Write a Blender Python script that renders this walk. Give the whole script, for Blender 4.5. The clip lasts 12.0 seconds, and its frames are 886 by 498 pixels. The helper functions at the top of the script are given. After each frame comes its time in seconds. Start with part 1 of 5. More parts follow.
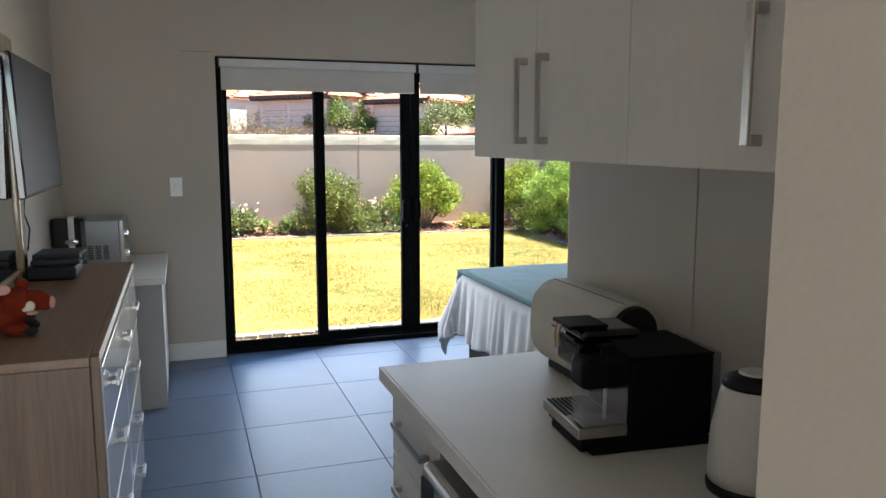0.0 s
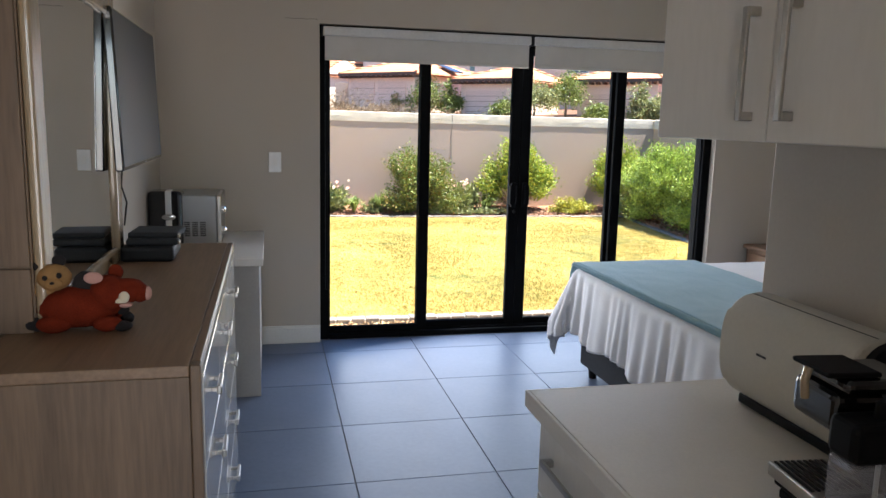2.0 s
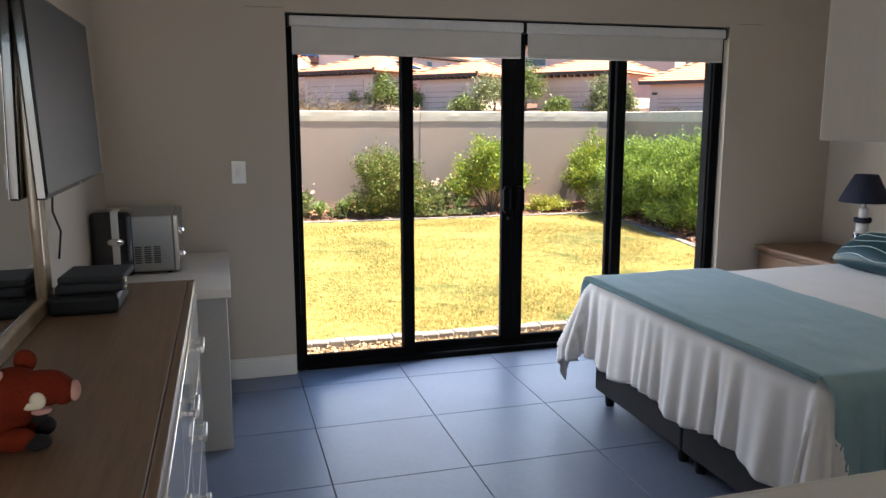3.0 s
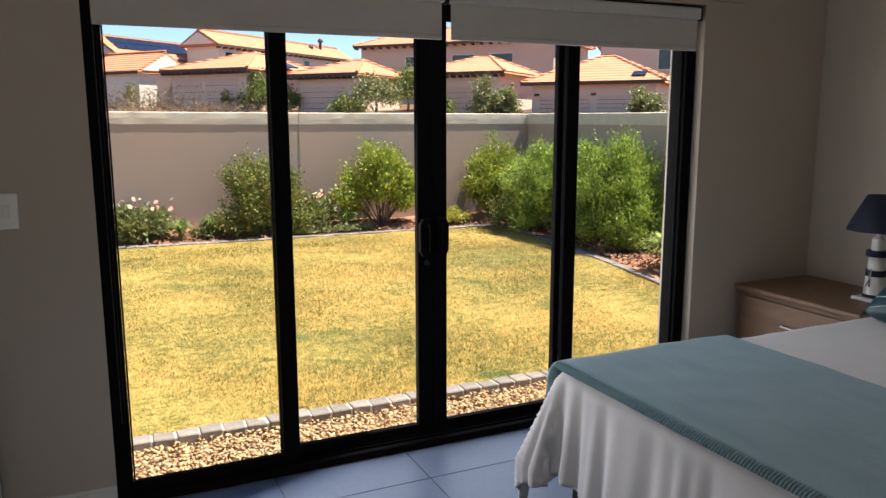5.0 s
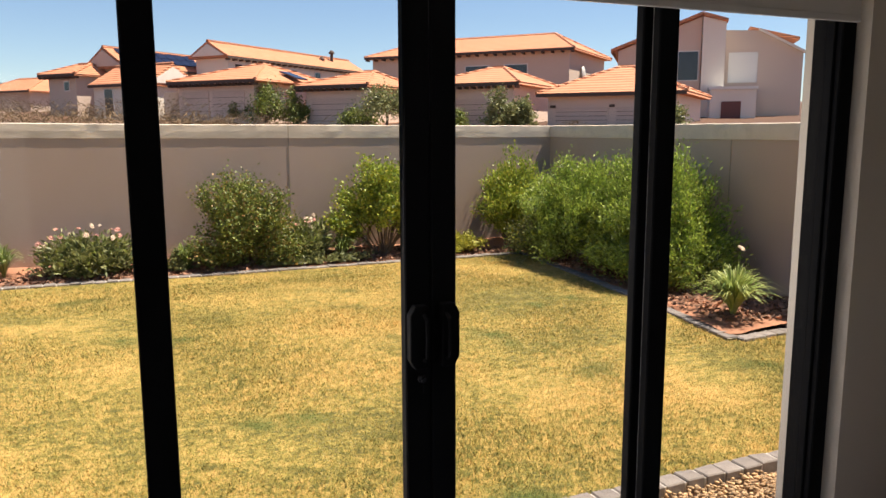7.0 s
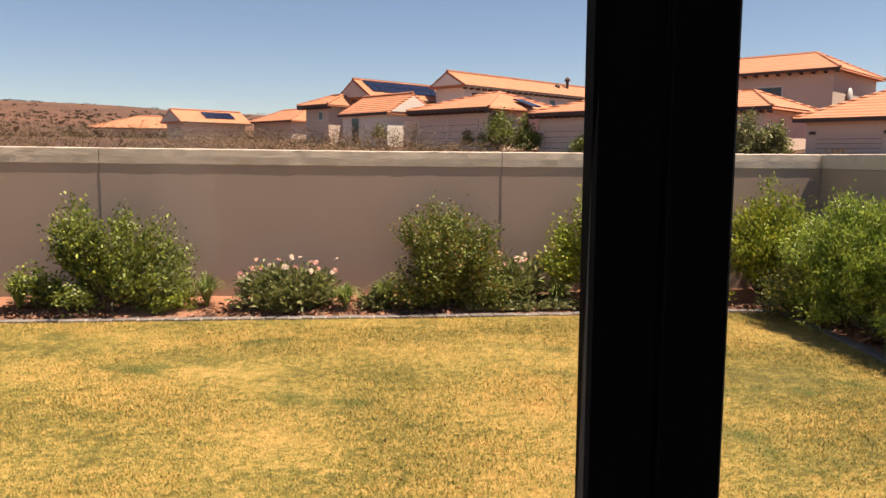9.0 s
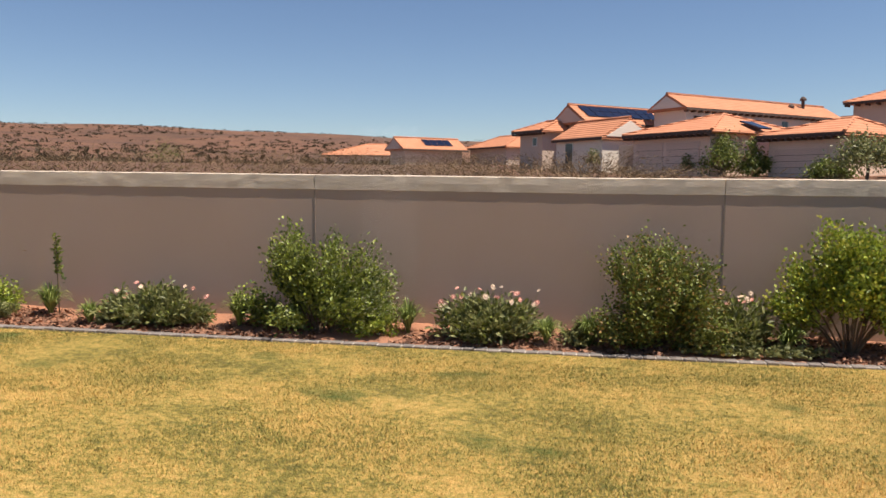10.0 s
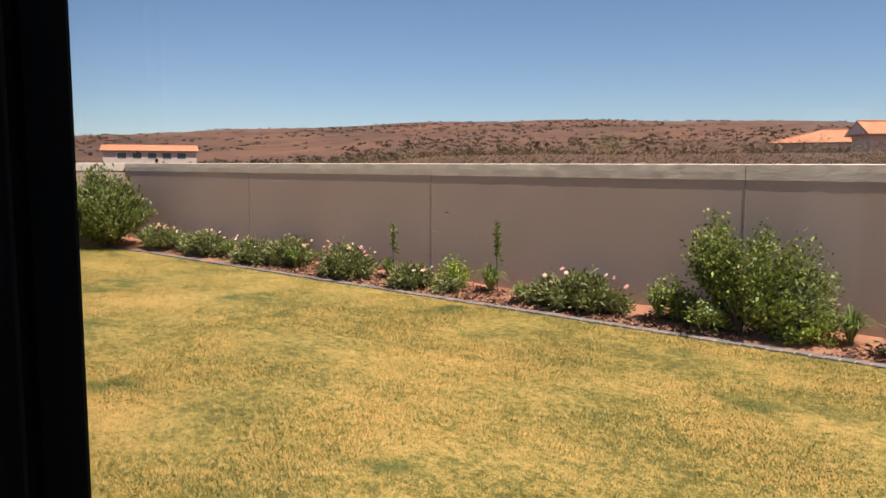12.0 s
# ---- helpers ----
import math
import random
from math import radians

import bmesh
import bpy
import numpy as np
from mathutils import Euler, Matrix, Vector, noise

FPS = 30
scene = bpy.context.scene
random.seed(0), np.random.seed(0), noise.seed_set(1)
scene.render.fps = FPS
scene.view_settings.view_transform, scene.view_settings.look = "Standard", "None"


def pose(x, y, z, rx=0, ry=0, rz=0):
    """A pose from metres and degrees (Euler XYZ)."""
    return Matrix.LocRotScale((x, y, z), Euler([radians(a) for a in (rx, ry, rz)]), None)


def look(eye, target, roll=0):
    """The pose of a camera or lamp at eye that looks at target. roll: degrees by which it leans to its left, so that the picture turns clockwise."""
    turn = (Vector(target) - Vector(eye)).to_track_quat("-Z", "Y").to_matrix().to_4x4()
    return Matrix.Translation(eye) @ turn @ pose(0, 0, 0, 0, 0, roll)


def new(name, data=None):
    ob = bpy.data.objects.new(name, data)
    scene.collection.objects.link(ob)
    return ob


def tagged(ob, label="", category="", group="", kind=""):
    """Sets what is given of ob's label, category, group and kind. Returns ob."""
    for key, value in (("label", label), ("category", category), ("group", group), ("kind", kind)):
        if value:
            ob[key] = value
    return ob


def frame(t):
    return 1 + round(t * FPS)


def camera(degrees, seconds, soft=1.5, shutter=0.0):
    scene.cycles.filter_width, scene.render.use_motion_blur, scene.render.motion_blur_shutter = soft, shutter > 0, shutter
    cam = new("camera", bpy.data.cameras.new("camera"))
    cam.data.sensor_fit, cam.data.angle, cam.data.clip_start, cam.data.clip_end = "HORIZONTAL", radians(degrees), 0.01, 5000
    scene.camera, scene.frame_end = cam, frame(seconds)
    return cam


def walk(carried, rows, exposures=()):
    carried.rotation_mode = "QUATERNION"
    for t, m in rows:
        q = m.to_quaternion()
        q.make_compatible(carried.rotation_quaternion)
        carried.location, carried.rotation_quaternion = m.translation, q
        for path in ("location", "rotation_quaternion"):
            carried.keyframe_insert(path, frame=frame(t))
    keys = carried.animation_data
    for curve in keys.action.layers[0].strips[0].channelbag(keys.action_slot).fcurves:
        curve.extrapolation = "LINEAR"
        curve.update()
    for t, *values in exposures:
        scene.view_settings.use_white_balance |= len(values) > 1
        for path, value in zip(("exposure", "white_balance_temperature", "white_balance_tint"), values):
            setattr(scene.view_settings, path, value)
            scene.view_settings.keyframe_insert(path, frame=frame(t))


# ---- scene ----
cam = camera(60.2, 12.0)
PATH = [
    (0, (-0.258, -5.392, 1.492), (0.386, -3.52, 1.211), 0.0),
    (0.5, (-0.309, -5.391, 1.49), (0.234, -3.488, 1.205), 0.5),
    (1, (-0.346, -5.354, 1.483), (0.13, -3.436, 1.179), 0.7),
    (1.5, (-0.349, -5.235, 1.468), (0.088, -3.314, 1.127), 1.1),
    (2, (-0.325, -4.965, 1.472), (0.119, -3.043, 1.14), 1.4),
    (2.5, (-0.352, -4.687, 1.471), (0.128, -2.774, 1.14), 0.8),
    (3, (-0.358, -4.375, 1.484), (0.183, -2.48, 1.144), -0.1),
    (3.2, (-0.344, -4.246, 1.482), (0.228, -2.361, 1.139), 0.1),
    (5, (-0.012, -3.009, 1.502), (0.815, -1.22, 1.164), -0.1),
    (5.5, (0.088, -2.659, 1.5), (0.976, -0.898, 1.17), -0.9),
    (6, (0.224, -2.342, 1.499), (1.138, -0.59, 1.193), -0.8),
    (6.5, (0.41, -2.002, 1.506), (1.267, -0.22, 1.206), -0.1),
    (8.3, (0.964, -0.945, 1.49), (1.547, 0.947, 1.205), -1.1),
    (8.5, (0.972, -0.824, 1.498), (1.477, 1.093, 1.231), -0.5),
    (9, (1.081, -0.596, 1.513), (1.311, 1.377, 1.276), 0.2),
    (9.5, (1.133, -0.395, 1.507), (1.073, 1.593, 1.301), 0.2),
    (10, (1.150, -0.224, 1.529), (0.832, 1.743, 1.355), 0.3),
    (10.5, (1.198, -0.131, 1.541), (0.582, 1.765, 1.377), 1.5),
    (11, (1.226, -0.041, 1.535), (0.292, 1.718, 1.36), 1.2),
    (11.5, (1.241, -0.037, 1.525), (0.08, 1.58, 1.332), 0.0),
    (12, (1.23, -0.074, 1.525), (-0.079, 1.425, 1.325), 0.0),
]
walk(cam, [(t, look(eye, target, roll)) for t, eye, target, roll in PATH],
     [(0, 2.34, 5850, 4), (1, 2.38, 5950, 7), (3, 2.15, 6200, 9), (5, 1.42, 6600, 11), (6.5, 1.08, 6800, 13), (8.5, 0.8, 7900, 24), (9.5, 0.68, 7400, 20), (10.5, 0.46, 6600, 17), (12, 0.5, 6700, 18)])

# ---- world and light ----
SUN = Vector((0.42, -0.075, 0.90)).normalized()
world = bpy.data.worlds.new("sky")
scene.world = world
world.use_nodes = True
wn = world.node_tree.nodes
sky = wn.new("ShaderNodeTexSky")
sky.sky_type = "NISHITA"
sky.sun_disc = False
sky.sun_elevation = math.asin(SUN.z)
sky.sun_rotation = math.atan2(SUN.x, SUN.y)
sky.air_density, sky.dust_density, sky.ozone_density = 0.95, 0.0, 6.0
wn["Background"].inputs["Strength"].default_value = 0.075
world.node_tree.links.new(sky.outputs[0], wn["Background"].inputs[0])
sun = new("sun", bpy.data.lights.new("sun", "SUN"))
sun.data.energy, sun.data.angle, sun.data.color = 5.0, radians(0.5), (1.0, 0.94, 0.84)
sun.matrix_world = look((0, 0, 30), Vector((0, 0, 30)) - SUN)


# ---- materials ----
def mat(name, a, b=None, rough=0.6, metal=0.0, scale=6.0, fine=60.0, bump=0.1, stretch=(1, 1, 1), spec=0.5, coat=0.0, rand=0.0, contrast=0.5, island=0.0, sheen=0.0):
    """Principled with two scales of noise between colours a and b, and bump from the fine one."""
    m = bpy.data.materials.new(name)
    m.use_nodes = True
    nt = m.node_tree
    N, L = nt.nodes, nt.links
    p = N["Principled BSDF"]
    b = b or tuple(c * 0.85 for c in a)
    tc = N.new("ShaderNodeTexCoord")
    mp = N.new("ShaderNodeMapping")
    mp.inputs["Scale"].default_value = stretch
    L.new(tc.outputs["Object"], mp.inputs[0])
    n1, n2 = N.new("ShaderNodeTexNoise"), N.new("ShaderNodeTexNoise")
    for n, s, d in ((n1, scale, 4.0), (n2, fine, 3.0)):
        n.inputs["Scale"].default_value, n.inputs["Detail"].default_value = s, d
        L.new(mp.outputs[0], n.inputs["Vector"])
    mx = N.new("ShaderNodeMath")
    mx.operation = "MULTIPLY_ADD"
    mx.inputs[1].default_value = 0.45
    L.new(n2.outputs["Fac"], mx.inputs[0])
    half = N.new("ShaderNodeMath")
    half.operation = "MULTIPLY"
    half.inputs[1].default_value = 0.55
    L.new(n1.outputs["Fac"], half.inputs[0])
    L.new(half.outputs[0], mx.inputs[2])
    ramp = N.new("ShaderNodeValToRGB")
    lo, hi = 0.5 - contrast * 0.3, 0.5 + contrast * 0.3
    ramp.color_ramp.elements[0].position, ramp.color_ramp.elements[1].position = lo, hi
    ramp.color_ramp.elements[0].color, ramp.color_ramp.elements[1].color = (*b, 1), (*a, 1)
    L.new(mx.outputs[0], ramp.inputs[0])
    out = ramp.outputs[0]
    if rand or island:
        src = N.new("ShaderNodeObjectInfo").outputs["Random"] if rand else N.new("ShaderNodeNewGeometry").outputs["Random Per Island"]
        mr = N.new("ShaderNodeMapRange")
        k = rand or island
        mr.inputs["To Min"].default_value, mr.inputs["To Max"].default_value = 1 - k, 1 + k
        L.new(src, mr.inputs["Value"])
        hs = N.new("ShaderNodeHueSaturation")
        L.new(mr.outputs[0], hs.inputs["Value"])
        L.new(out, hs.inputs["Color"])
        out = hs.outputs[0]
    L.new(out, p.inputs["Base Color"])
    p.inputs["Roughness"].default_value, p.inputs["Metallic"].default_value = rough, metal
    p.inputs["Specular IOR Level"].default_value, p.inputs["Coat Weight"].default_value = spec, coat
    p.inputs["Sheen Weight"].default_value = sheen
    if bump:
        bp = N.new("ShaderNodeBump")
        bp.inputs["Strength"].default_value, bp.inputs["Distance"].default_value = bump, 0.01
        L.new(mx.outputs[0], bp.inputs["Height"])
        L.new(bp.outputs[0], p.inputs["Normal"])
    return m


def leaf_mat(name, a, b, rough=0.5):
    """Foliage: colour by leaf, some light passes through."""
    m = bpy.data.materials.new(name)
    m.use_nodes = True
    N, L = m.node_tree.nodes, m.node_tree.links
    p = N["Principled BSDF"]
    g = N.new("ShaderNodeNewGeometry")
    ramp = N.new("ShaderNodeValToRGB")
    ramp.color_ramp.elements[0].color, ramp.color_ramp.elements[1].color = (*b, 1), (*a, 1)
    L.new(g.outputs["Random Per Island"], ramp.inputs[0])
    L.new(ramp.outputs[0], p.inputs["Base Color"])
    p.inputs["Roughness"].default_value = rough
    tr = N.new("ShaderNodeBsdfTranslucent")
    L.new(ramp.outputs[0], tr.inputs[0])
    mix = N.new("ShaderNodeMixShader")
    mix.inputs[0].default_value = 0.3
    L.new(p.outputs[0], mix.inputs[1])
    L.new(tr.outputs[0], mix.inputs[2])
    L.new(mix.outputs[0], N["Material Output"].inputs[0])
    return m


def glass_mat(name, tint=(1, 1, 1), gloss=1.0, least=0.004):
    m = bpy.data.materials.new(name)
    m.use_nodes = True
    N, L = m.node_tree.nodes, m.node_tree.links
    t, g, f, mix = N.new("ShaderNodeBsdfTransparent"), N.new("ShaderNodeBsdfGlossy"), N.new("ShaderNodeLayerWeight"), N.new("ShaderNodeMixShader")
    t.inputs[0].default_value = (*tint, 1)
    g.inputs["Roughness"].default_value = 0.01
    g.inputs[0].default_value = (gloss, gloss, gloss, 1)
    f.inputs[0].default_value = 0.5
    pw, ma = N.new("ShaderNodeMath"), N.new("ShaderNodeMath")
    pw.operation, ma.operation = "POWER", "MULTIPLY_ADD"
    pw.inputs[1].default_value, ma.inputs[1].default_value, ma.inputs[2].default_value = 5.0, 0.9, least
    L.new(f.outputs["Facing"], pw.inputs[0])
    L.new(pw.outputs[0], ma.inputs[0])
    L.new(ma.outputs[0], mix.inputs[0])
    L.new(t.outputs[0], mix.inputs[1])
    L.new(g.outputs[0], mix.inputs[2])
    L.new(mix.outputs[0], N["Material Output"].inputs[0])
    return m


WALL = mat("wall_paint", (0.50, 0.44, 0.365), (0.46, 0.405, 0.335), 0.75, scale=1.3, fine=180, bump=0.06)
CEIL = mat("ceiling_paint", (0.78, 0.77, 0.74), None, 0.85, scale=1, fine=150, bump=0.04)
TRIM = mat("white_trim", (0.74, 0.72, 0.68), (0.68, 0.66, 0.62), 0.45, scale=3, fine=90, bump=0.03)
TILE = mat("floor_tile", (0.165, 0.20, 0.28), (0.14, 0.175, 0.25), 0.38, scale=3, fine=40, bump=0.03, rand=0.04, spec=0.25)
GROUT = mat("grout", (0.20, 0.19, 0.18), None, 0.9, bump=0.2)
ALU = mat("black_aluminium", (0.007, 0.007, 0.0075), (0.005, 0.005, 0.0055), 0.75, scale=8, fine=200, bump=0.02, spec=0.05)
GLASS = glass_mat("door_glass", (0.97, 0.98, 0.97))
BLIND = mat("blind_fabric", (0.60, 0.57, 0.53), (0.55, 0.52, 0.48), 0.8, scale=10, fine=600, bump=0.12)
BLINDBOX = mat("blind_rail", (0.66, 0.65, 0.63), None, 0.4, bump=0.02)
OAKV = mat("oak_upright", (0.19, 0.12, 0.07), (0.066, 0.041, 0.024), 0.5, scale=5, fine=34, bump=0.12, stretch=(3, 3, 0.22), contrast=0.85)
OAKY = mat("oak_lengthwise", (0.25, 0.155, 0.09), (0.11, 0.066, 0.038), 0.42, scale=5, fine=34, bump=0.12, stretch=(3, 0.22, 3), contrast=0.85)
GOLDWOOD = mat("polished_frame_edge", (0.36, 0.27, 0.17), (0.27, 0.19, 0.11), 0.25, stretch=(3, 3, 0.3), bump=0.05, coat=0.4)
GLOSSW = mat("gloss_white_front", (0.66, 0.65, 0.62), (0.62, 0.61, 0.58), 0.16, scale=2, fine=50, bump=0.01, coat=0.5)
LAMW = mat("white_laminate", (0.74, 0.71, 0.66), (0.69, 0.66, 0.61), 0.42, scale=5, fine=60, bump=0.04, stretch=(1, 1, 0.25))
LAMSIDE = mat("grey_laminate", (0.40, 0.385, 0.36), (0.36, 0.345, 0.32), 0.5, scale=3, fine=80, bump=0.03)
TOP = mat("counter_top", (0.70, 0.66, 0.60), (0.63, 0.595, 0.535), 0.33, scale=5, fine=160, bump=0.03)
STEEL = mat("brushed_steel", (0.50, 0.48, 0.45), (0.42, 0.40, 0.37), 0.32, 1.0, scale=20, fine=300, bump=0.04)
CHROME = mat("chrome", (0.75, 0.76, 0.78), None, 0.12, 1.0, bump=0.0)
BLACKP = mat("black_plastic", (0.012, 0.012, 0.013), (0.016, 0.016, 0.017), 0.45, spec=0.2, scale=10, fine=300, bump=0.04)
MATTK = mat("matt_black_plastic", (0.006, 0.006, 0.0065), (0.008, 0.008, 0.0085), 0.55, scale=10, fine=300, bump=0.04, spec=0.1)
BLACKG = mat("gloss_black_plastic", (0.008, 0.008, 0.009), None, 0.12, bump=0.0, coat=0.5)
SCREEN = mat("dark_screen", (0.018, 0.017, 0.017), (0.014, 0.014, 0.014), 0.5, scale=2, bump=0.0, spec=0.25)
CREAM = mat("cream_plastic", (0.62, 0.59, 0.51), (0.57, 0.545, 0.475), 0.34, scale=4, fine=100, bump=0.02)
WHITEP = mat("white_plastic", (0.72, 0.71, 0.69), (0.67, 0.66, 0.64), 0.3, scale=4, bump=0.01)
CLEARP = mat("clear_plastic", (0.50, 0.50, 0.55), (0.46, 0.46, 0.51), 0.12, scale=4, bump=0.0)
CLEARP.node_tree.nodes["Principled BSDF"].inputs["Alpha"].default_value = 0.38
SILVERP = mat("silver_paint", (0.36, 0.36, 0.36), (0.32, 0.32, 0.32), 0.38, 0.4, scale=5, fine=200, bump=0.02)
LINEN = mat("white_linen", (0.84, 0.82, 0.80), (0.79, 0.77, 0.75), 0.85, scale=8, fine=500, bump=0.12, sheen=0.2)
THROW = mat("teal_knit", (0.27, 0.43, 0.47), (0.215, 0.355, 0.40), 0.9, scale=6, fine=180, bump=0.5, stretch=(3.0, 0.5, 1), sheen=0.3)
BASEB = mat("charcoal_fabric", (0.030, 0.031, 0.034), (0.022, 0.023, 0.025), 0.85, scale=12, fine=600, bump=0.15)
CUSHION = mat("teal_satin", (0.018, 0.065, 0.08), (0.012, 0.045, 0.056), 0.4, scale=6, fine=300, bump=0.1)
CUSHLINE = mat("pale_embroidery", (0.42, 0.52, 0.52), None, 0.6, bump=0.1)
NAVY = mat("navy_fabric", (0.010, 0.014, 0.035), (0.008, 0.011, 0.028), 0.8, fine=500, bump=0.1)
NSWOOD = mat("nightstand_wood", (0.22, 0.125, 0.072), (0.14, 0.078, 0.043), 0.45, scale=6, fine=40, bump=0.08, stretch=(3, 0.3, 3), contrast=0.7)
PLUSHR = mat("rust_plush", (0.17, 0.022, 0.008), (0.11, 0.014, 0.005), 0.95, scale=20, fine=300, bump=0.6, spec=0.1)
PLUSHT = mat("tan_plush", (0.34, 0.19, 0.075), (0.27, 0.15, 0.06), 0.95, scale=20, fine=300, bump=0.6, spec=0.1)
PLUSHP = mat("pink_plush", (0.55, 0.30, 0.25), None, 0.95, fine=300, bump=0.5)
PLUSHB = mat("black_plush", (0.014, 0.010, 0.010), None, 0.95, fine=300, bump=0.6)
PLUSHC = mat("cream_felt", (0.66, 0.58, 0.44), None, 0.9, fine=300, bump=0.3)
MIRROR = mat("mirror_silver", (0.86, 0.88, 0.87), (0.86, 0.88, 0.87), 0.0, 1.0, bump=0.0)
RENDERW = mat("boundary_plaster", (0.47, 0.35, 0.28), (0.415, 0.305, 0.24), 0.9, scale=0.8, fine=50, bump=0.25)
COPING = mat("coping_plaster", (0.72, 0.61, 0.49), (0.58, 0.48, 0.375), 0.9, scale=9, fine=60, bump=0.7, stretch=(0.35, 1, 1))


# ---- building helpers ----
def thing(name, at, label, category, kind="", group="", rz=0):
    ob = new(name)
    ob.empty_display_size = 0.1
    ob.matrix_world = pose(*at, 0, 0, rz)
    return tagged(ob, label, category, group, kind)


def mesh_of(name, bm, material, smooth=False):
    bm.normal_update()
    me = bpy.data.meshes.new(name)
    bm.to_mesh(me)
    bm.free()
    for m in material if isinstance(material, (list, tuple)) else [material]:
        me.materials.append(m)
    if smooth:
        for f in me.polygons:
            f.use_smooth = True
    return me


def part(name, bm, material, parent=None, label="", smooth=False):
    ob = new(name, mesh_of(name, bm, material, smooth))
    if parent is not None:
        ob.parent = parent
    return tagged(ob, label)


def data_part(name, verts, faces, material, parent=None, label="", smooth=False):
    me = bpy.data.meshes.new(name)
    me.from_pydata(verts, [], faces)
    me.materials.append(material)
    if smooth:
        me.polygons.foreach_set("use_smooth", [True] * len(me.polygons))
    ob = new(name, me)
    if parent is not None:
        ob.parent = parent
    return tagged(ob, label)


def box(lo, hi, bevel=0.0, seg=2, bm=None, m=None):
    """A box from corner to corner, edges rounded by bevel."""
    own = bmesh.new()
    bmesh.ops.create_cube(own, size=1)
    for v in own.verts:
        v.co = Vector([(l + h) / 2 + c * (h - l) for l, h, c in zip(lo, hi, v.co)])
    if bevel:
        bmesh.ops.bevel(own, geom=own.edges[:], offset=bevel, segments=seg, affect="EDGES", profile=0.5)
    if m is not None:
        bmesh.ops.transform(own, matrix=m, verts=own.verts[:])
    return join(bm, own)


def join(bm, own):
    if bm is None:
        return own
    me = bpy.data.meshes.new("tmp")
    own.to_mesh(me)
    own.free()
    bm.from_mesh(me)
    bpy.data.meshes.remove(me)
    return bm


def lathe(profile, seg=24, bm=None, m=None, cap=True):
    """A turned body from (radius, height) pairs, about z."""
    own = bmesh.new()
    rings = [[own.verts.new((r * math.cos(2 * math.pi * i / seg), r * math.sin(2 * math.pi * i / seg), z)) for i in range(seg)] for r, z in profile]
    for a, b in zip(rings, rings[1:]):
        for i in range(seg):
            own.faces.new((a[i], a[(i + 1) % seg], b[(i + 1) % seg], b[i]))
    if cap:
        own.faces.new(rings[0][::-1])
        own.faces.new(rings[-1])
    if m is not None:
        bmesh.ops.transform(own, matrix=m, verts=own.verts[:])
    return join(bm, own)


def prism(outline, depth, bm=None, m=None, bevel=0.0):
    """A flat outline in x, y, raised to depth in z."""
    own = bmesh.new()
    a = [own.verts.new((x, y, 0)) for x, y in outline]
    b = [own.verts.new((x, y, depth)) for x, y in outline]
    n = len(a)
    own.faces.new(a[::-1])
    own.faces.new(b)
    for i in range(n):
        own.faces.new((a[i], a[(i + 1) % n], b[(i + 1) % n], b[i]))
    if bevel:
        bmesh.ops.bevel(own, geom=own.edges[:], offset=bevel, segments=2, affect="EDGES", profile=0.5)
    if m is not None:
        bmesh.ops.transform(own, matrix=m, verts=own.verts[:])
    return join(bm, own)


def blob(centre, size, bm=None, m=None, seg=16, rough=0.0):
    own = bmesh.new()
    bmesh.ops.create_uvsphere(own, u_segments=seg, v_segments=seg // 2 + 2, radius=1)
    for v in own.verts:
        k = 1 + rough * noise.noise(v.co * 2.3)
        v.co = Vector([c + k * s * x for c, s, x in zip(centre, size, v.co)])
    if m is not None:
        bmesh.ops.transform(own, matrix=m, verts=own.verts[:])
    return join(bm, own)


def tube(points, radius, bm=None, seg=8):
    """A round bar along points; radius may be one per point."""
    own = bmesh.new()
    pts = [Vector(p) for p in points]
    radii = radius if isinstance(radius, (list, tuple)) else [radius] * len(pts)
    rings = []
    for i, p in enumerate(pts):
        d = (pts[min(i + 1, len(pts) - 1)] - pts[max(i - 1, 0)]).normalized()
        s = d.orthogonal().normalized() if abs(d.z) > 0.9 else d.cross(Vector((0, 0, 1))).normalized()
        t = d.cross(s)
        rings.append([own.verts.new(p + radii[i] * (math.cos(2 * math.pi * k / seg) * s + math.sin(2 * math.pi * k / seg) * t)) for k in range(seg)])
    for a, b in zip(rings, rings[1:]):
        for k in range(seg):
            own.faces.new((a[k], a[(k + 1) % seg], b[(k + 1) % seg], b[k]))
    own.faces.new(rings[0][::-1])
    own.faces.new(rings[-1])
    bmesh.ops.recalc_face_normals(own, faces=own.faces[:])
    return join(bm, own)


def setting(name, lo, hi, material, label="", category="wall"):
    ob = part(name, box(lo, hi), material)
    return tagged(ob, label or name.replace("_", " "), category, "", "structure")


# ---- the room's shell ----
XL, XR, YB, XP, XS = -0.97, 3.66, -3.41, 0.82, 0.057
DW, DH, YO, ZC = 2.812, 2.048, 0.242, 2.62
setting("wall_west", (XL - 0.2, -7.4, -0.1), (XL, YO, ZC), WALL, "plain warm grey painted plaster wall")
setting("wall_east", (XR, YB, -0.1), (XR + 0.2, YO, ZC), WALL, "plain warm grey plaster wall behind the bed")
door_wall = setting("wall_north", (XL, 0, -0.1), (0, YO, ZC), WALL, "warm grey plaster wall with the glass door")
for lo, hi in (((DW, 0, -0.1), (XR, YO, ZC)), ((0, 0, DH), (DW, YO, ZC))):
    part("wall_panel", box(lo, hi), WALL, door_wall)
setting("wall_south", (XP, -5.2, -0.1), (XR + 0.2, YB, ZC), WALL, "warm grey plaster wall beside the kitchenette")
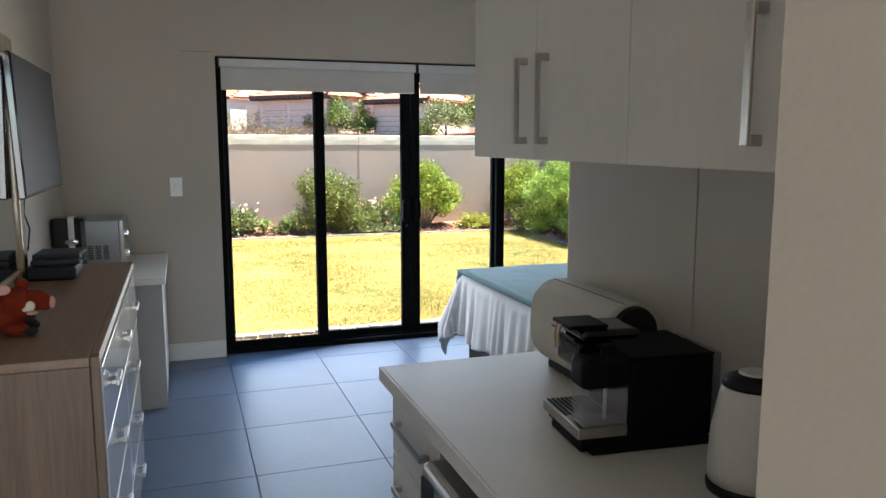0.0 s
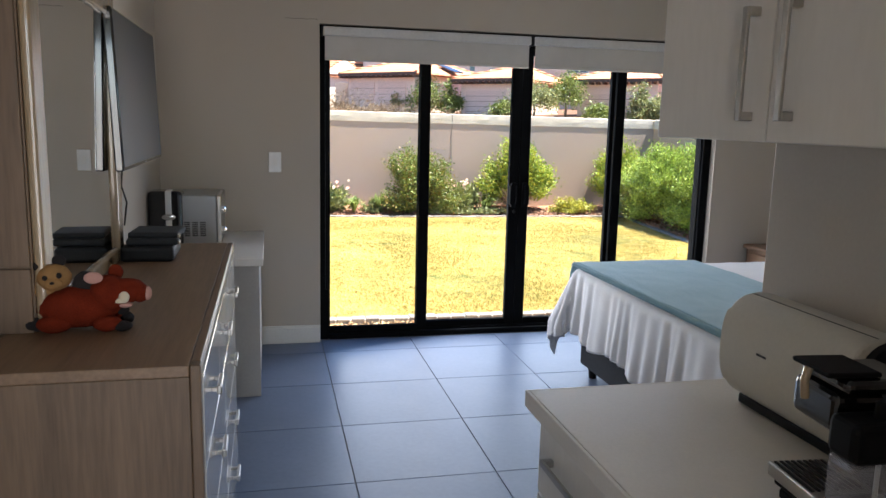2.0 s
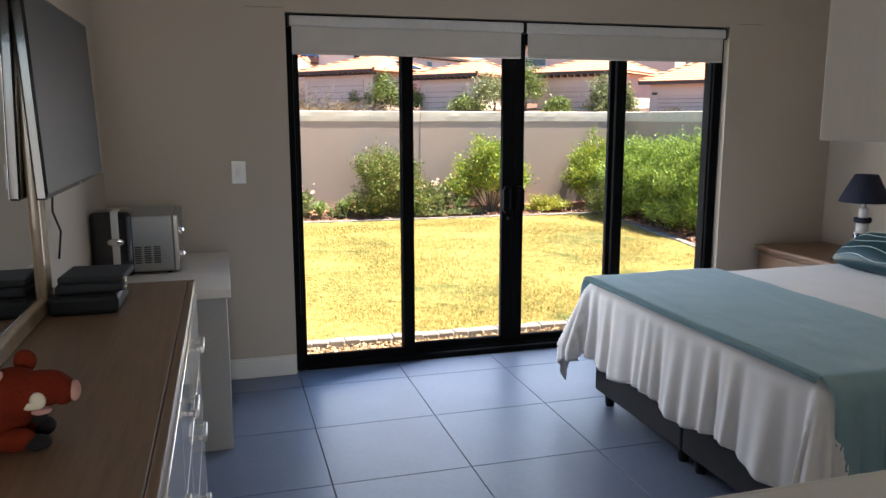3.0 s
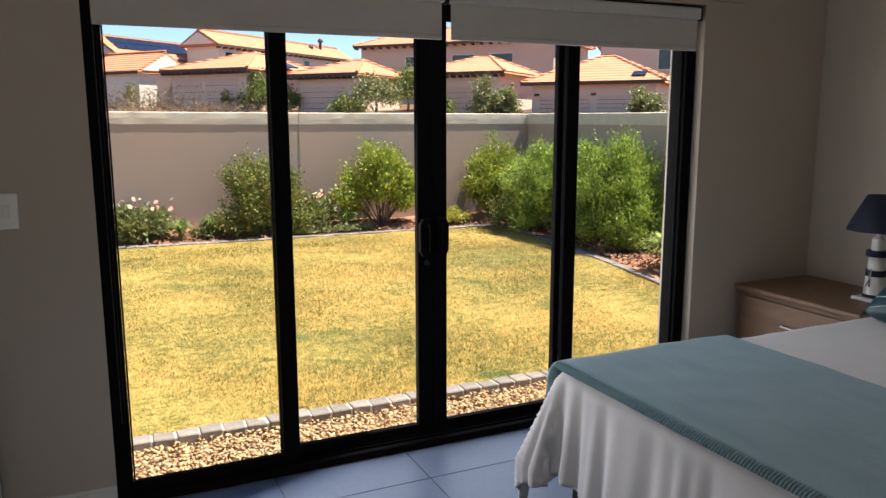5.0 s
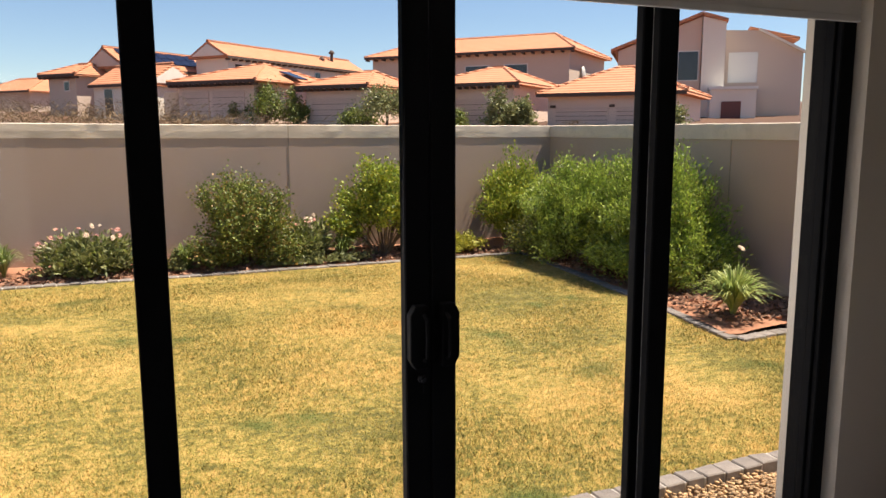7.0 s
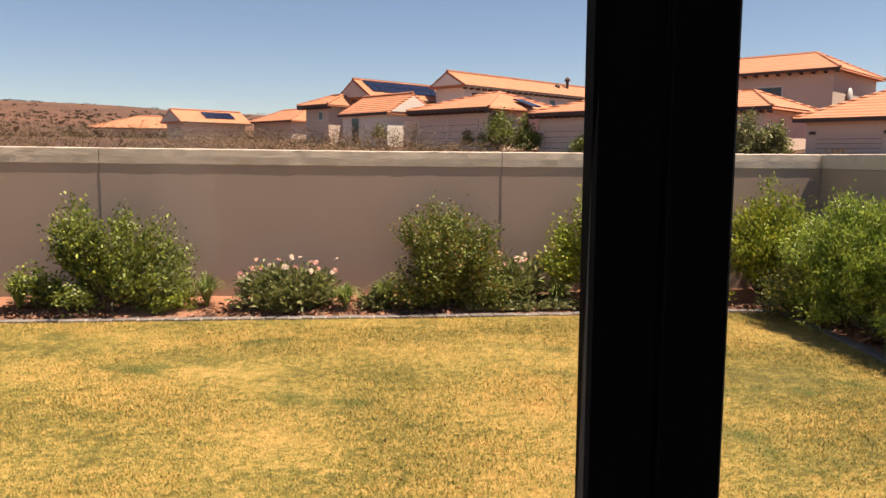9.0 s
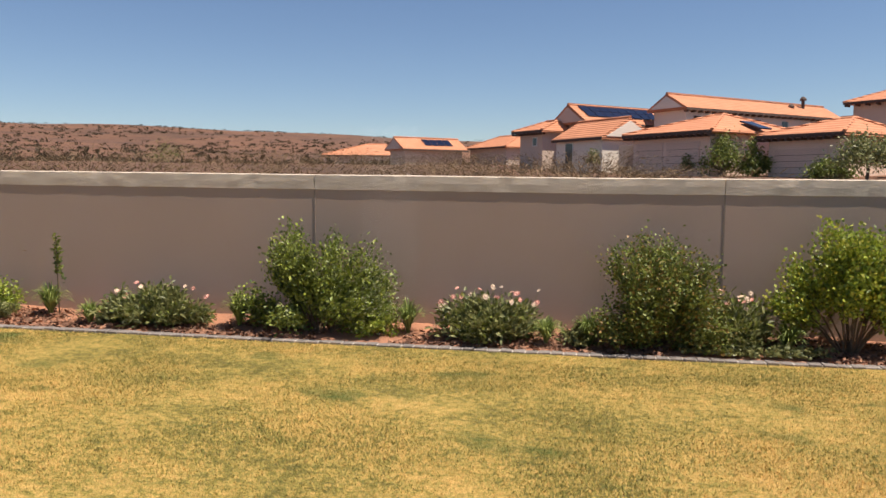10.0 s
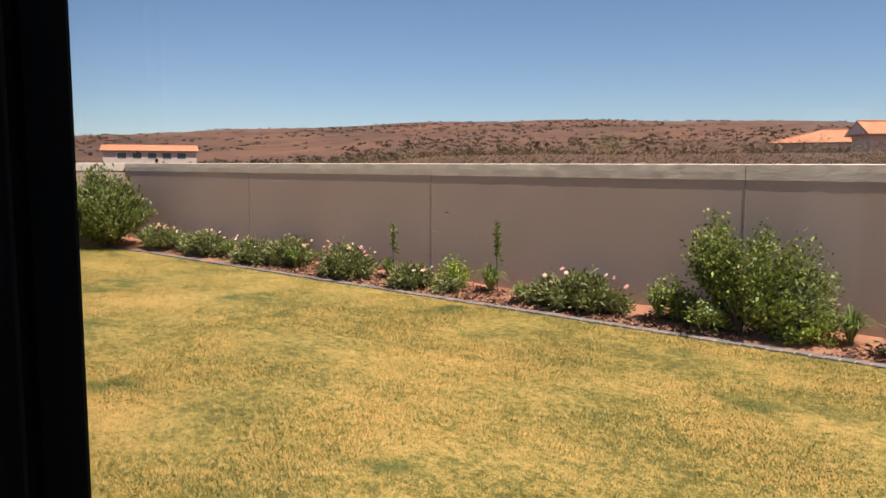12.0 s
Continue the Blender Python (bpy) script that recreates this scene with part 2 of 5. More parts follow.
setting("wall_entry", (XS, -5.2, -0.1), (XP - 0.001, -5.047, ZC), WALL, "pale plaster wall end beside the kitchenette")
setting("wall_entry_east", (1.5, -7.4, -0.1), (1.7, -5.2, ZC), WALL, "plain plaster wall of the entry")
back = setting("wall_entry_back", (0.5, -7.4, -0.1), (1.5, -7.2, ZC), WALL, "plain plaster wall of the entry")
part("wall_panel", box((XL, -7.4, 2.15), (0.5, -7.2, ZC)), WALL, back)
setting("ceiling", (XL - 0.2, -7.4, ZC), (XR + 0.2, YO, ZC + 0.12), CEIL, "plain white ceiling", "ceiling")
# skylight entering through the glass door
doorlight = new("door_daylight", bpy.data.lights.new("door_daylight", "AREA"))
doorlight.data.shape, doorlight.data.size, doorlight.data.size_y = "RECTANGLE", 2.7, 1.75
doorlight.data.energy, doorlight.data.color = 12.0, (0.92, 0.92, 0.97)
doorlight.matrix_world = look((DW / 2, 0.19, 0.95), (DW / 2 + 1.1, -3, 0.75))
# added lamp for light from behind, in an unseen, assumed opening of the entry
entry = new("entry_fill", bpy.data.lights.new("entry_fill", "AREA"))
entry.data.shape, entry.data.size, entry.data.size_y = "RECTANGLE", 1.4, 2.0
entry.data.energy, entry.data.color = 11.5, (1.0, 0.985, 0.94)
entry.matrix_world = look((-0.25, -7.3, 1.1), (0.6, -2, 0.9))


def crack(x0, x1, z, tilt):
    bm = bmesh.new()
    n = 8
    for i in range(n):
        a, b = x0 + (x1 - x0) * i / n, x0 + (x1 - x0) * (i + 1) / n
        za, zb = z + tilt * (a - x0) + 0.002 * math.sin(i * 2.1), z + tilt * (b - x0) + 0.002 * math.sin((i + 1) * 2.1)
        f = [bm.verts.new(p) for p in ((a, -0.0015, za), (b, -0.0015, zb), (b, -0.0015, zb + 0.003), (a, -0.0015, za + 0.003))]
        bm.faces.new(f)
    return bm


for x0, x1 in ((-0.21, -0.01), (2.86, 3.07)):
    part("crack", crack(x0, x1, 2.068, 0.01), GROUT, door_wall, "hairline crack in the plaster")

# baseboards
for lo, hi in (((XL, -0.016, 0), (-0.001, 0, 0.105)), ((DW + 0.001, -0.016, 0), (XR, 0, 0.105)), ((XR - 0.016, YB, 0), (XR, -0.017, 0.105)),
               ((XP, YB, 0), (XR - 0.017, YB + 0.016, 0.105)), ((XL, -7.2, 0), (XL + 0.016, -0.017, 0.105))):
    bm = box(lo, hi, 0.004)
    thin = box((lo[0], lo[1], 0.1), (hi[0], hi[1], 0.118), 0.004)
    for v in thin.verts:
        v.co.y = min(v.co.y + 0.006, -0.001) if hi[1] == 0 else v.co.y
    join(bm, thin)
    tagged(part("baseboard", bm, TRIM), "white moulded skirting board", "baseboard", "", "structure")

# light switch
sw = thing("light_switch", (-0.281, 0, 1.186), "white plastic wall switch plate with one rocker", "light switch")
part("plate", box((-0.039, -0.009, -0.063), (0.039, 0, 0.063), 0.004), WHITEP, sw)
part("rocker", box((-0.012, -0.014, -0.022), (0.012, -0.009, 0.022), 0.002), TRIM, sw)

# ---- glass sliding door ----
door = thing("door_1", (0, 0, 0), "black aluminium sliding glass door with four panes", "sliding door", "structure")


def bar(name, lo, hi, parent=door, bevel=0.004):
    return part(name, box(lo, hi, bevel, 1), ALU, parent)


bar("jamb", (0.0, 0.05, 0), (0.062, 0.162, DH))
bar("jamb", (DW - 0.062, 0.05, 0), (DW, 0.162, DH))
bar("head", (0.063, 0.05, DH - 0.06), (DW - 0.063, 0.17, DH))
bar("track", (0.063, 0.04, 0), (DW - 0.063, 0.175, 0.036))
for y in (0.075, 0.105, 0.145):
    bar("track_rib", (0.063, y - 0.003, 0.0365), (DW - 0.063, y + 0.003, 0.046), door, 0)
PANES = ((0.064, 0.732, 0.07, 0.663, 0.088), (0.663, 1.379, 0.708, 1.308, 0.135), (1.381, 2.13, 1.453, 2.037, 0.135), (2.058, DW - 0.064, 2.128, 2.742, 0.088))
for k, (x0, x1, g0, g1, y) in enumerate(PANES):
    leaf = new("door_leaf")
    leaf.parent = door
    zb, h = (0.080, 0.016) if k in (0, 3) else (0.087, 0.018)
    for nm, lo, hi in (("stile", (x0, y - h, 0.04), (g0, y + h, DH - 0.062)), ("stile", (g1, y - h, 0.04), (x1, y + h, DH - 0.062)),
                       ("bottom_rail", (g0 + 0.0005, y - h, 0.04), (g1 - 0.0005, y + h, zb)), ("top_rail", (g0 + 0.0005, y - h, DH - 0.13), (g1 - 0.0005, y + h, DH - 0.062))):
        bar(nm, lo, hi, leaf)
    gl = part("pane", box((g0 - 0.004, y - 0.003, zb - 0.004), (g1 + 0.004, y + 0.003, DH - 0.126)), GLASS, leaf, "clear glass pane")
    gl.visible_shadow = False
# grey strip in the dark gap, coloured pale for the outdoor light on it
part("pale_gap_strip", box((2.068, 0.108, 0.045), (2.105, 0.1165, DH - 0.07), 0.001), mat("lit_strip_grey", (0.55, 0.54, 0.51), None, 0.4, 0.2, bump=0.02), door, "grey strip between the leaves, outdoor light put into its pale colour")
for sx in (-1, 1):
    x = 1.38 + sx * 0.036
    h = part("pull_handle", prism([(sx * u, v) for u, v in ((-0.016, -0.085), (0.020, -0.085), (0.034, -0.06), (0.034, 0.06), (0.020, 0.085), (-0.016, 0.085))][::sx], 0.03, None, pose(x, 0.116, 0.972, 90), 0.004), ALU, door)
    part("grip", tube([(x - sx * 0.004, 0.086, 0.912), (x - sx * 0.004, 0.066, 0.922), (x - sx * 0.004, 0.062, 0.972), (x - sx * 0.004, 0.066, 1.022), (x - sx * 0.004, 0.086, 1.032)], 0.006), ALU, h)
part("lock", lathe([(0.011, 0), (0.011, 0.012), (0.006, 0.014), (0.006, 0.022)], 14, None, pose(1.35, 0.116, 0.855, 90)), BLACKP, door)
part("key_tag", box((1.346, 0.090, 0.822), (1.354, 0.094, 0.845), 0.001), ALU, door)
setting("door_sill", (0, 0.176, -0.14), (DW, YO + 0.02, 0.006), COPING, "plastered outer door sill", "sill")

# roller blinds
for x0, x1 in ((0.022, 1.392), (1.412, 2.785)):
    bl = thing("roller_blind", ((x0 + x1) / 2, 0.03, 1.827), "off-white fabric roller blind, rolled up at the door head", "roller blind", group="door blinds")
    w = (x1 - x0) / 2
    part("cassette", box((-w, -0.032, 0.150), (w, 0.012, 0.207), 0.008), BLINDBOX, bl)
    part("fabric", box((-w + 0.012, -0.018, 0.012), (w - 0.012, -0.0165, 0.155)), BLIND, bl)
    part("bottom_bar", box((-w + 0.012, -0.023, 0), (w - 0.012, -0.011, 0.022), 0.004), BLIND, bl)
    for s in (-1, 1):
        part("bracket", box((s * (w + 0.004) - 0.003, -0.03, 0.145), (s * (w + 0.004) + 0.003, 0.01, 0.212)), BLACKP, bl)
cord = thing("blind_chain", (0.035, 0.02, 0.35), "thin dark blind pull chain", "blind chain")
part("chain", tube([(0, 0, 1.6), (0, -0.003, 0.8), (0, 0, 0), (0.012, 0, 0.0), (0.012, -0.003, 0.8), (0.012, 0, 1.6)], 0.0018, None, 5), BLACKP, cord)

# ---- dresser, mirror and the things on it ----
dresser = thing("dresser", (-0.443, -3.385, 0), "washed oak dresser with glossy white drawer fronts", "dresser")
DL, DD, DZ = 1.57, 0.475, 0.965
part("side_panel", box((-DD, 0.0, 0), (-0.045, 0.03, DZ - 0.026), 0.002), OAKV, dresser)
part("side_panel", box((-DD, DL - 0.03, 0), (-0.045, DL, DZ - 0.026), 0.002), OAKV, dresser)
part("top", box((-DD, -0.004, DZ - 0.025), (-0.045, DL + 0.004, DZ), 0.003), OAKY, dresser)
part("front_edge", box((-0.044, -0.004, 0.03), (-0.022, 0.028, DZ), 0.003), OAKV, dresser)
part("front_edge", box((-0.044, DL - 0.028, 0.03), (-0.022, DL + 0.004, DZ), 0.003), OAKV, dresser)
part("front_rail", box((-0.044, 0.0285, DZ - 0.03), (-0.024, DL - 0.0285, DZ), 0.003), OAKY, dresser)
part("back_panel", box((-DD, 0.031, 0.05), (-DD + 0.01, DL - 0.031, DZ - 0.027)), OAKV, dresser)
part("plinth", box((-0.10, 0.031, 0), (-0.085, DL - 0.031, 0.06)), OAKV, dresser)
ROWS = ((0.720, 0.930), (0.500, 0.715), (0.280, 0.495), (0.065, 0.275))
for k, (za, zb) in enumerate(ROWS):
    n = 3 if k == 0 else 2
    for i in range(n):
        ya, yb = 0.03 + (DL - 0.06) * i / n + 0.0015, 0.03 + (DL - 0.06) * (i + 1) / n - 0.0015
        d = part("drawer_front", box((-0.043, ya, za), (-0.020, yb, zb), 0.003), GLOSSW, dresser, "glossy white drawer front")
        yc, hz = (ya + yb) / 2, (za + zb) / 2
        bm = box((-0.0195, yc - 0.045, hz - 0.005), (-0.006, yc - 0.035, hz + 0.005), 0.001)
        box((-0.0195, yc + 0.035, hz - 0.005), (-0.006, yc + 0.045, hz + 0.005), 0.001, 1, bm)
        box((-0.008, yc - 0.050, hz - 0.011), (0.004, yc + 0.050, hz + 0.011), 0.003, 2, bm)
        part("handle", bm, STEEL, d, "brushed metal handle")

mirror = thing("dressing_mirror", (-0.965, -3.09, DZ), "tall wood-framed mirror cabinet standing on the dresser", "mirror")
ML, MH, MD = 0.985, 0.905, 0.14
part("body", box((0, 0.004, 0), (MD - 0.026, ML - 0.004, MH - 0.006), 0.003), OAKV, mirror)
part("side_door", box((0.012, -0.006, 0.155), (MD - 0.030, 0.0035, MH - 0.05), 0.002), OAKV, mirror)
part("side_base", box((0.012, -0.006, 0.0), (MD - 0.030, 0.0035, 0.150), 0.002), OAKV, mirror)
part("back_strip", box((0.0, -0.010, 0.0), (0.0105, 0.0035, MH - 0.03), 0.002), BASEB, mirror)
F = 0.085
for nm, lo, hi in (("frame_stile", (MD - 0.025, 0, 0), (MD, F, MH)), ("frame_stile", (MD - 0.025, ML - F, 0), (MD, ML, MH)),
                   ("frame_rail", (MD - 0.025, F + 0.0005, 0), (MD, ML - F - 0.0005, F * 0.6)), ("frame_rail", (MD - 0.025, F + 0.0005, MH - F), (MD, ML - F - 0.0005, MH))):
    part(nm, box(lo, hi, 0.010, 3), GOLDWOOD, mirror, "polished wooden frame")
part("mirror_glass", box((MD - 0.0255, F - 0.004, F * 0.6 - 0.004), (MD - 0.014, ML - F + 0.004, MH - F + 0.004)), MIRROR, mirror, "silvered mirror glass")

tv = thing("television", (-0.800, -1.285, 1.277), "flat black television on a swing wall arm, switched off", "television")
TILT = pose(0, 0, 0, 0, -2, 0)
part("back_shell", box((-0.06, -0.80, 0.06), (-0.022, -0.14, 0.44), 0.014, 2, None, TILT), BLACKP, tv)
part("bezel", box((-0.022, -0.945, 0.0), (0.006, 0.0, 0.535), 0.005, 2, None, TILT), BLACKG, tv)
part("screen", box((0.0062, -0.936, 0.014), (0.0074, -0.009, 0.527), 0, 1, None, TILT), SCREEN, tv)
part("logo_mark", box((0.0065, -0.485, 0.004), (0.0078, -0.46, 0.009), 0, 1, None, TILT), SILVERP, tv)
part("wall_plate", box((-0.174, -0.1, 0.12), (-0.156, 0.06, 0.40), 0.004), BLACKP, tv)
part("swing_arm", tube([(-0.16, -0.02, 0.25), (-0.12, 0.0, 0.25), (-0.08, -0.2, 0.25), (-0.055, -0.35, 0.25)], 0.018), BLACKP, tv)
part("cable", tube([(-0.07, -0.3, 0.1), (-0.13, -0.2, -0.05), (-0.15, -0.12, -0.12), (-0.14, -0.06, -0.2), (-0.165, 0.0, -0.31)], 0.004), BLACKP, tv)


def plush(name, label, at, pieces, materials):
    """A soft toy as one plain mesh; pieces are (material index, centre, size)."""
    bm = bmesh.new()
    for k, c, s in pieces:
        own = blob(c, s, None, None, 14, 0.06)
        for f in own.faces:
            f.material_index = k
        join(bm, own)
    ob = part(name, bm, materials, None, "", True)
    ob.location, ob.scale = at, (0.88, 0.88, 0.88)
    return tagged(ob, label, "plush toy")


plush("plush_warthog", "rust red plush animal with black mane and tusks", (-0.745, -3.07, DZ),
      [(0, (-0.02, 0, 0.062), (0.105, 0.058, 0.056)), (0, (0.055, 0, 0.095), (0.052, 0.05, 0.052)), (0, (0.10, 0, 0.103), (0.055, 0.036, 0.034)), (0, (0.135, 0, 0.096), (0.024, 0.03, 0.026)),
       (0, (0.055, -0.034, 0.022), (0.038, 0.024, 0.022)), (0, (0.055, 0.034, 0.022), (0.038, 0.024, 0.022)), (0, (-0.075, -0.034, 0.024), (0.045, 0.026, 0.024)), (0, (-0.075, 0.034, 0.024), (0.045, 0.026, 0.024)),
       (0, (0.07, 0.03, 0.148), (0.02, 0.01, 0.022)), (1, (0.0, 0.005, 0.118), (0.036, 0.024, 0.04)), (1, (-0.125, -0.01, 0.02), (0.034, 0.026, 0.02)), (1, (0.094, -0.036, 0.014), (0.024, 0.02, 0.014)),
       (1, (0.09, 0.034, 0.018), (0.022, 0.02, 0.018)), (1, (0.085, 0.02, 0.045), (0.018, 0.016, 0.014)), (2, (0.1, -0.037, 0.092), (0.014, 0.006, 0.016)), (2, (0.088, -0.038, 0.083), (0.014, 0.005, 0.007)),
       (3, (0.028, -0.045, 0.148), (0.024, 0.007, 0.016)), (3, (0.155, 0, 0.094), (0.010, 0.022, 0.019)), (3, (0.1, -0.02, 0.068), (0.018, 0.014, 0.008))], [PLUSHR, PLUSHB, PLUSHC, PLUSHP])
plush("plush_cub", "tan plush cub lying on the larger plush animal", (-0.81, -3.07, DZ),
      [(0, (0, -0.012, 0.145), (0.043, 0.036, 0.036)), (0, (0.005, -0.045, 0.134), (0.024, 0.012, 0.015)), (0, (-0.03, 0.02, 0.11), (0.05, 0.04, 0.03)), (1, (-0.034, -0.015, 0.176), (0.015, 0.008, 0.017)),
       (1, (0.012, -0.005, 0.188), (0.018, 0.008, 0.016)), (1, (-0.014, -0.046, 0.15), (0.007, 0.004, 0.007)), (1, (0.020, -0.045, 0.156), (0.007, 0.004, 0.008)), (1, (0.005, -0.056, 0.138), (0.006, 0.003, 0.004))], [PLUSHT, PLUSHB])

box_t = thing("black_case", (-0.735, -2.13, DZ), "black zipped carry case with folded pouches on top", "carry case")
box_t.scale = (0.88, 0.88, 0.86)
part("case_body", box((-0.10, -0.10, 0), (0.10, 0.16, 0.062), 0.016, 3), BLACKP, box_t, smooth=False)
part("folded_pouch", box((-0.085, -0.07, 0.0625), (0.11, 0.15, 0.09), 0.011, 3, None, pose(0, 0, 0, 0, 0, 4)), BASEB, box_t)
part("folded_pouch", box((-0.075, -0.05, 0.0905), (0.118, 0.15, 0.113), 0.009, 3, None, pose(0, 0, 0, 0, 0, -3)), BASEB, box_t)
for z in (0.076, 0.101):
    part("zip_pull", box((0.112, -0.072, z - 0.008), (0.122, -0.04, z + 0.008), 0.003), CHROME, box_t)

# ---- white side unit with microwave ----
unit = thing("side_unit", (-0.355, -1.06, 0), "white laminate side unit standing against the wall", "side unit")
part("top", box((-0.61, 0.05, 0.712), (0.0, 1.042, 0.75), 0.003), LAMW, unit)
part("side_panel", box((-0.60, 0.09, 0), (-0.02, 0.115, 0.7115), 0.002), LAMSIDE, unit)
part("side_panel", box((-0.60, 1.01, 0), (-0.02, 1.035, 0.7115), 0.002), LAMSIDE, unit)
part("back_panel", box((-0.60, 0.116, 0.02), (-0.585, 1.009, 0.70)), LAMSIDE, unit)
part("door", box((-0.043, 0.117, 0.05), (-0.021, 0.56, 0.708), 0.002), LAMW, unit)
part("door", box((-0.043, 0.564, 0.05), (-0.021, 1.008, 0.708), 0.002), LAMW, unit)
part("plinth", box((-0.08, 0.117, 0), (-0.065, 1.008, 0.048)), LAMW, unit)

mw = thing("microwave", (-0.68, -0.42, 0.75), "silver microwave oven with vented side and round knobs", "microwave")
part("casing", box((-0.26, -0.15, 0.012), (0.075, 0.24, 0.282), 0.008), SILVERP, mw)
part("door_panel", box((0.0755, -0.15, 0.014), (0.098, 0.24, 0.28), 0.004), STEEL, mw)
for z in (0.085, 0.20):
    part("knob", lathe([(0.026, 0), (0.024, 0.018), (0.012, 0.026)], 18, None, pose(0.098, -0.105, z, 0, 90)), CHROME, mw)
bm = None
for i in range(3):
    for j in range(8):
        bm = box((-0.10 + i * 0.042, -0.1515, 0.055 + j * 0.0105), (-0.07 + i * 0.042, -0.150, 0.0605 + j * 0.0105), 0, 1, bm)
part("side_vent", bm, BLACKP, mw)
for x in (-0.2, 0.05):
    for y in (-0.12, 0.2):
        part("foot", lathe([(0.014, 0), (0.012, 0.012)], 10, None, pose(x, y, 0)), BLACKP, mw)
bag = thing("retro_case", (-0.87, -0.60, 0.75), "black vanity case with a white stripe and metal badge", "case")
part("case_shell", box((-0.095, 0, 0), (0.085, 0.16, 0.305), 0.022, 3), BLACKG, bag)
part("stripe", box((-0.002, -0.0025, 0.012), (0.03, 0.1, 0.3075), 0.002), WHITEP, bag)
part("badge", blob((0.014, -0.004, 0.165), (0.038, 0.006, 0.018)), CHROME, bag, smooth=True)

# ---- kitchenette ----
top = thing("worktop", (0.249, -3.361, 0.822), "pale laminate kitchenette worktop", "worktop")
part("slab", box((0.0085, -1.684, 0), (0.558, -0.0085, 0.04), 0.002), TOP, top)
part("front_edge_strip", box((0, -1.684, 0.0005), (0.008, -0.0085, 0.0395), 0.002), TOP, top, "pale laminate edge strip")
part("end_edge_strip", box((0, -0.008, 0.0005), (0.558, 0, 0.0395), 0.002), TOP, top)
low = thing("drawer_unit", (0.284, -3.376, 0), "white laminate drawer unit under the worktop", "kitchen cabinet")
part("carcass", box((0.021, -0.42, 0.0), (0.52, 0, 0.8215), 0.002), LAMW, low)


def bow_handle(parent, at, length, axis, out=0.022):
    """A square bar handle with two feet; axis y or z, standing out along -x."""
    x, y, z = at
    bm = None
    for s in (-1, 1):
        c = [x, y, z]
        c["xyz".index(axis)] += s * (length / 2 - 0.008)
        bm = box((c[0] - out, c[1] - 0.008, c[2] - 0.008), (c[0], c[1] + 0.008, c[2] + 0.008), 0.0015, 1, bm)
    lo, hi = [x - out - 0.006, y - 0.008, z - 0.008], [x - out + 0.001, y + 0.008, z + 0.008]
    lo["xyz".index(axis)] -= length / 2 - 0.008
    hi["xyz".index(axis)] += length / 2 - 0.008
    box(lo, hi, 0.0015, 1, bm)
    return part("handle", bm, STEEL, parent, "brushed metal bar handle")


for za, zb in ((0.62, 0.816), (0.34, 0.615), (0.10, 0.335)):
    d = part("drawer_front", box((0, -0.418, za), (0.020, -0.002, zb), 0.002), LAMW, low)
    bow_handle(d, (0, -0.21, zb - 0.09 if za > 0.6 else zb - 0.075), 0.26, "y")
part("plinth", box((0.05, -0.418, 0), (0.06, -0.004, 0.095)), LAMW, low)
low2 = thing("end_cabinet", (0.284, -4.45, 0), "white laminate cabinet under the worktop end", "kitchen cabinet")
part("carcass", box((0.021, -0.585, 0.0), (0.52, 0, 0.8215), 0.002), LAMW, low2)
d = part("door", box((0, -0.583, 0.10), (0.020, -0.002, 0.816), 0.002), LAMW, low2)
bow_handle(d, (0, -0.06, 0.68), 0.2, "z")
fr = thing("bar_fridge", (0.249, -3.83, 0), "grey under-counter fridge with a curved door edge", "fridge")
part("cabinet", box((0.06, -0.53, 0.02), (0.56, -0.005, 0.775), 0.006), SILVERP, fr)
part("door", box((-0.025, -0.53, 0.03), (0.055, -0.005, 0.785), 0.02, 4), STEEL, fr)
part("handle_recess", box((-0.03, -0.10, 0.70), (-0.024, -0.02, 0.755), 0.004), BLACKP, fr)
for x in (0.1, 0.5):
    for y in (-0.48, -0.06):
        part("foot", lathe([(0.018, 0), (0.018, 0.021)], 10, None, pose(x, y, 0)), BLACKP, fr)

DOORS = (-3.394, -3.776, -4.163, -4.552, -4.94)
UNITS = ((0, 2), (2, 4))
for a, b in UNITS:
    wc = thing("wall_cabinet", (0.522, DOORS[a], 1.447), "white laminate wall cabinet with bar handles", "wall cabinet", group="kitchenette wall cabinets")
    ln = DOORS[a] - DOORS[b]
    part("carcass", box((0.021, -ln + 0.001, 0), (0.288, -0.001, 0.80), 0.002), LAMW, wc)
    for i in (a, a + 1):
        y1, y0 = DOORS[i] - DOORS[a], DOORS[i + 1] - DOORS[a]
        d = part("door", box((0, y0 + 0.0025, 0.001), (0.019, y1 - 0.001, 0.799), 0.002), LAMW, wc)
        bow_handle(d, (0, (y0 + 0.05 if i % 2 == 0 else y1 - 0.06), 0.136), 0.198, "z")
spl = thing("splashback", (0.819, -3.412, 0.863), "grey-beige splashback panel in sections", "splashback")
for y0, y1 in ((-0.583, -0.001), (-1.18, -0.587), (-1.63, -1.184)):
    part("panel", box((-0.010, y0, 0), (0, y1, 0.583), 0.002), mat("splash_panel", (0.56, 0.52, 0.465), (0.52, 0.48, 0.43), 0.35, scale=3, fine=100, bump=0.02), spl)

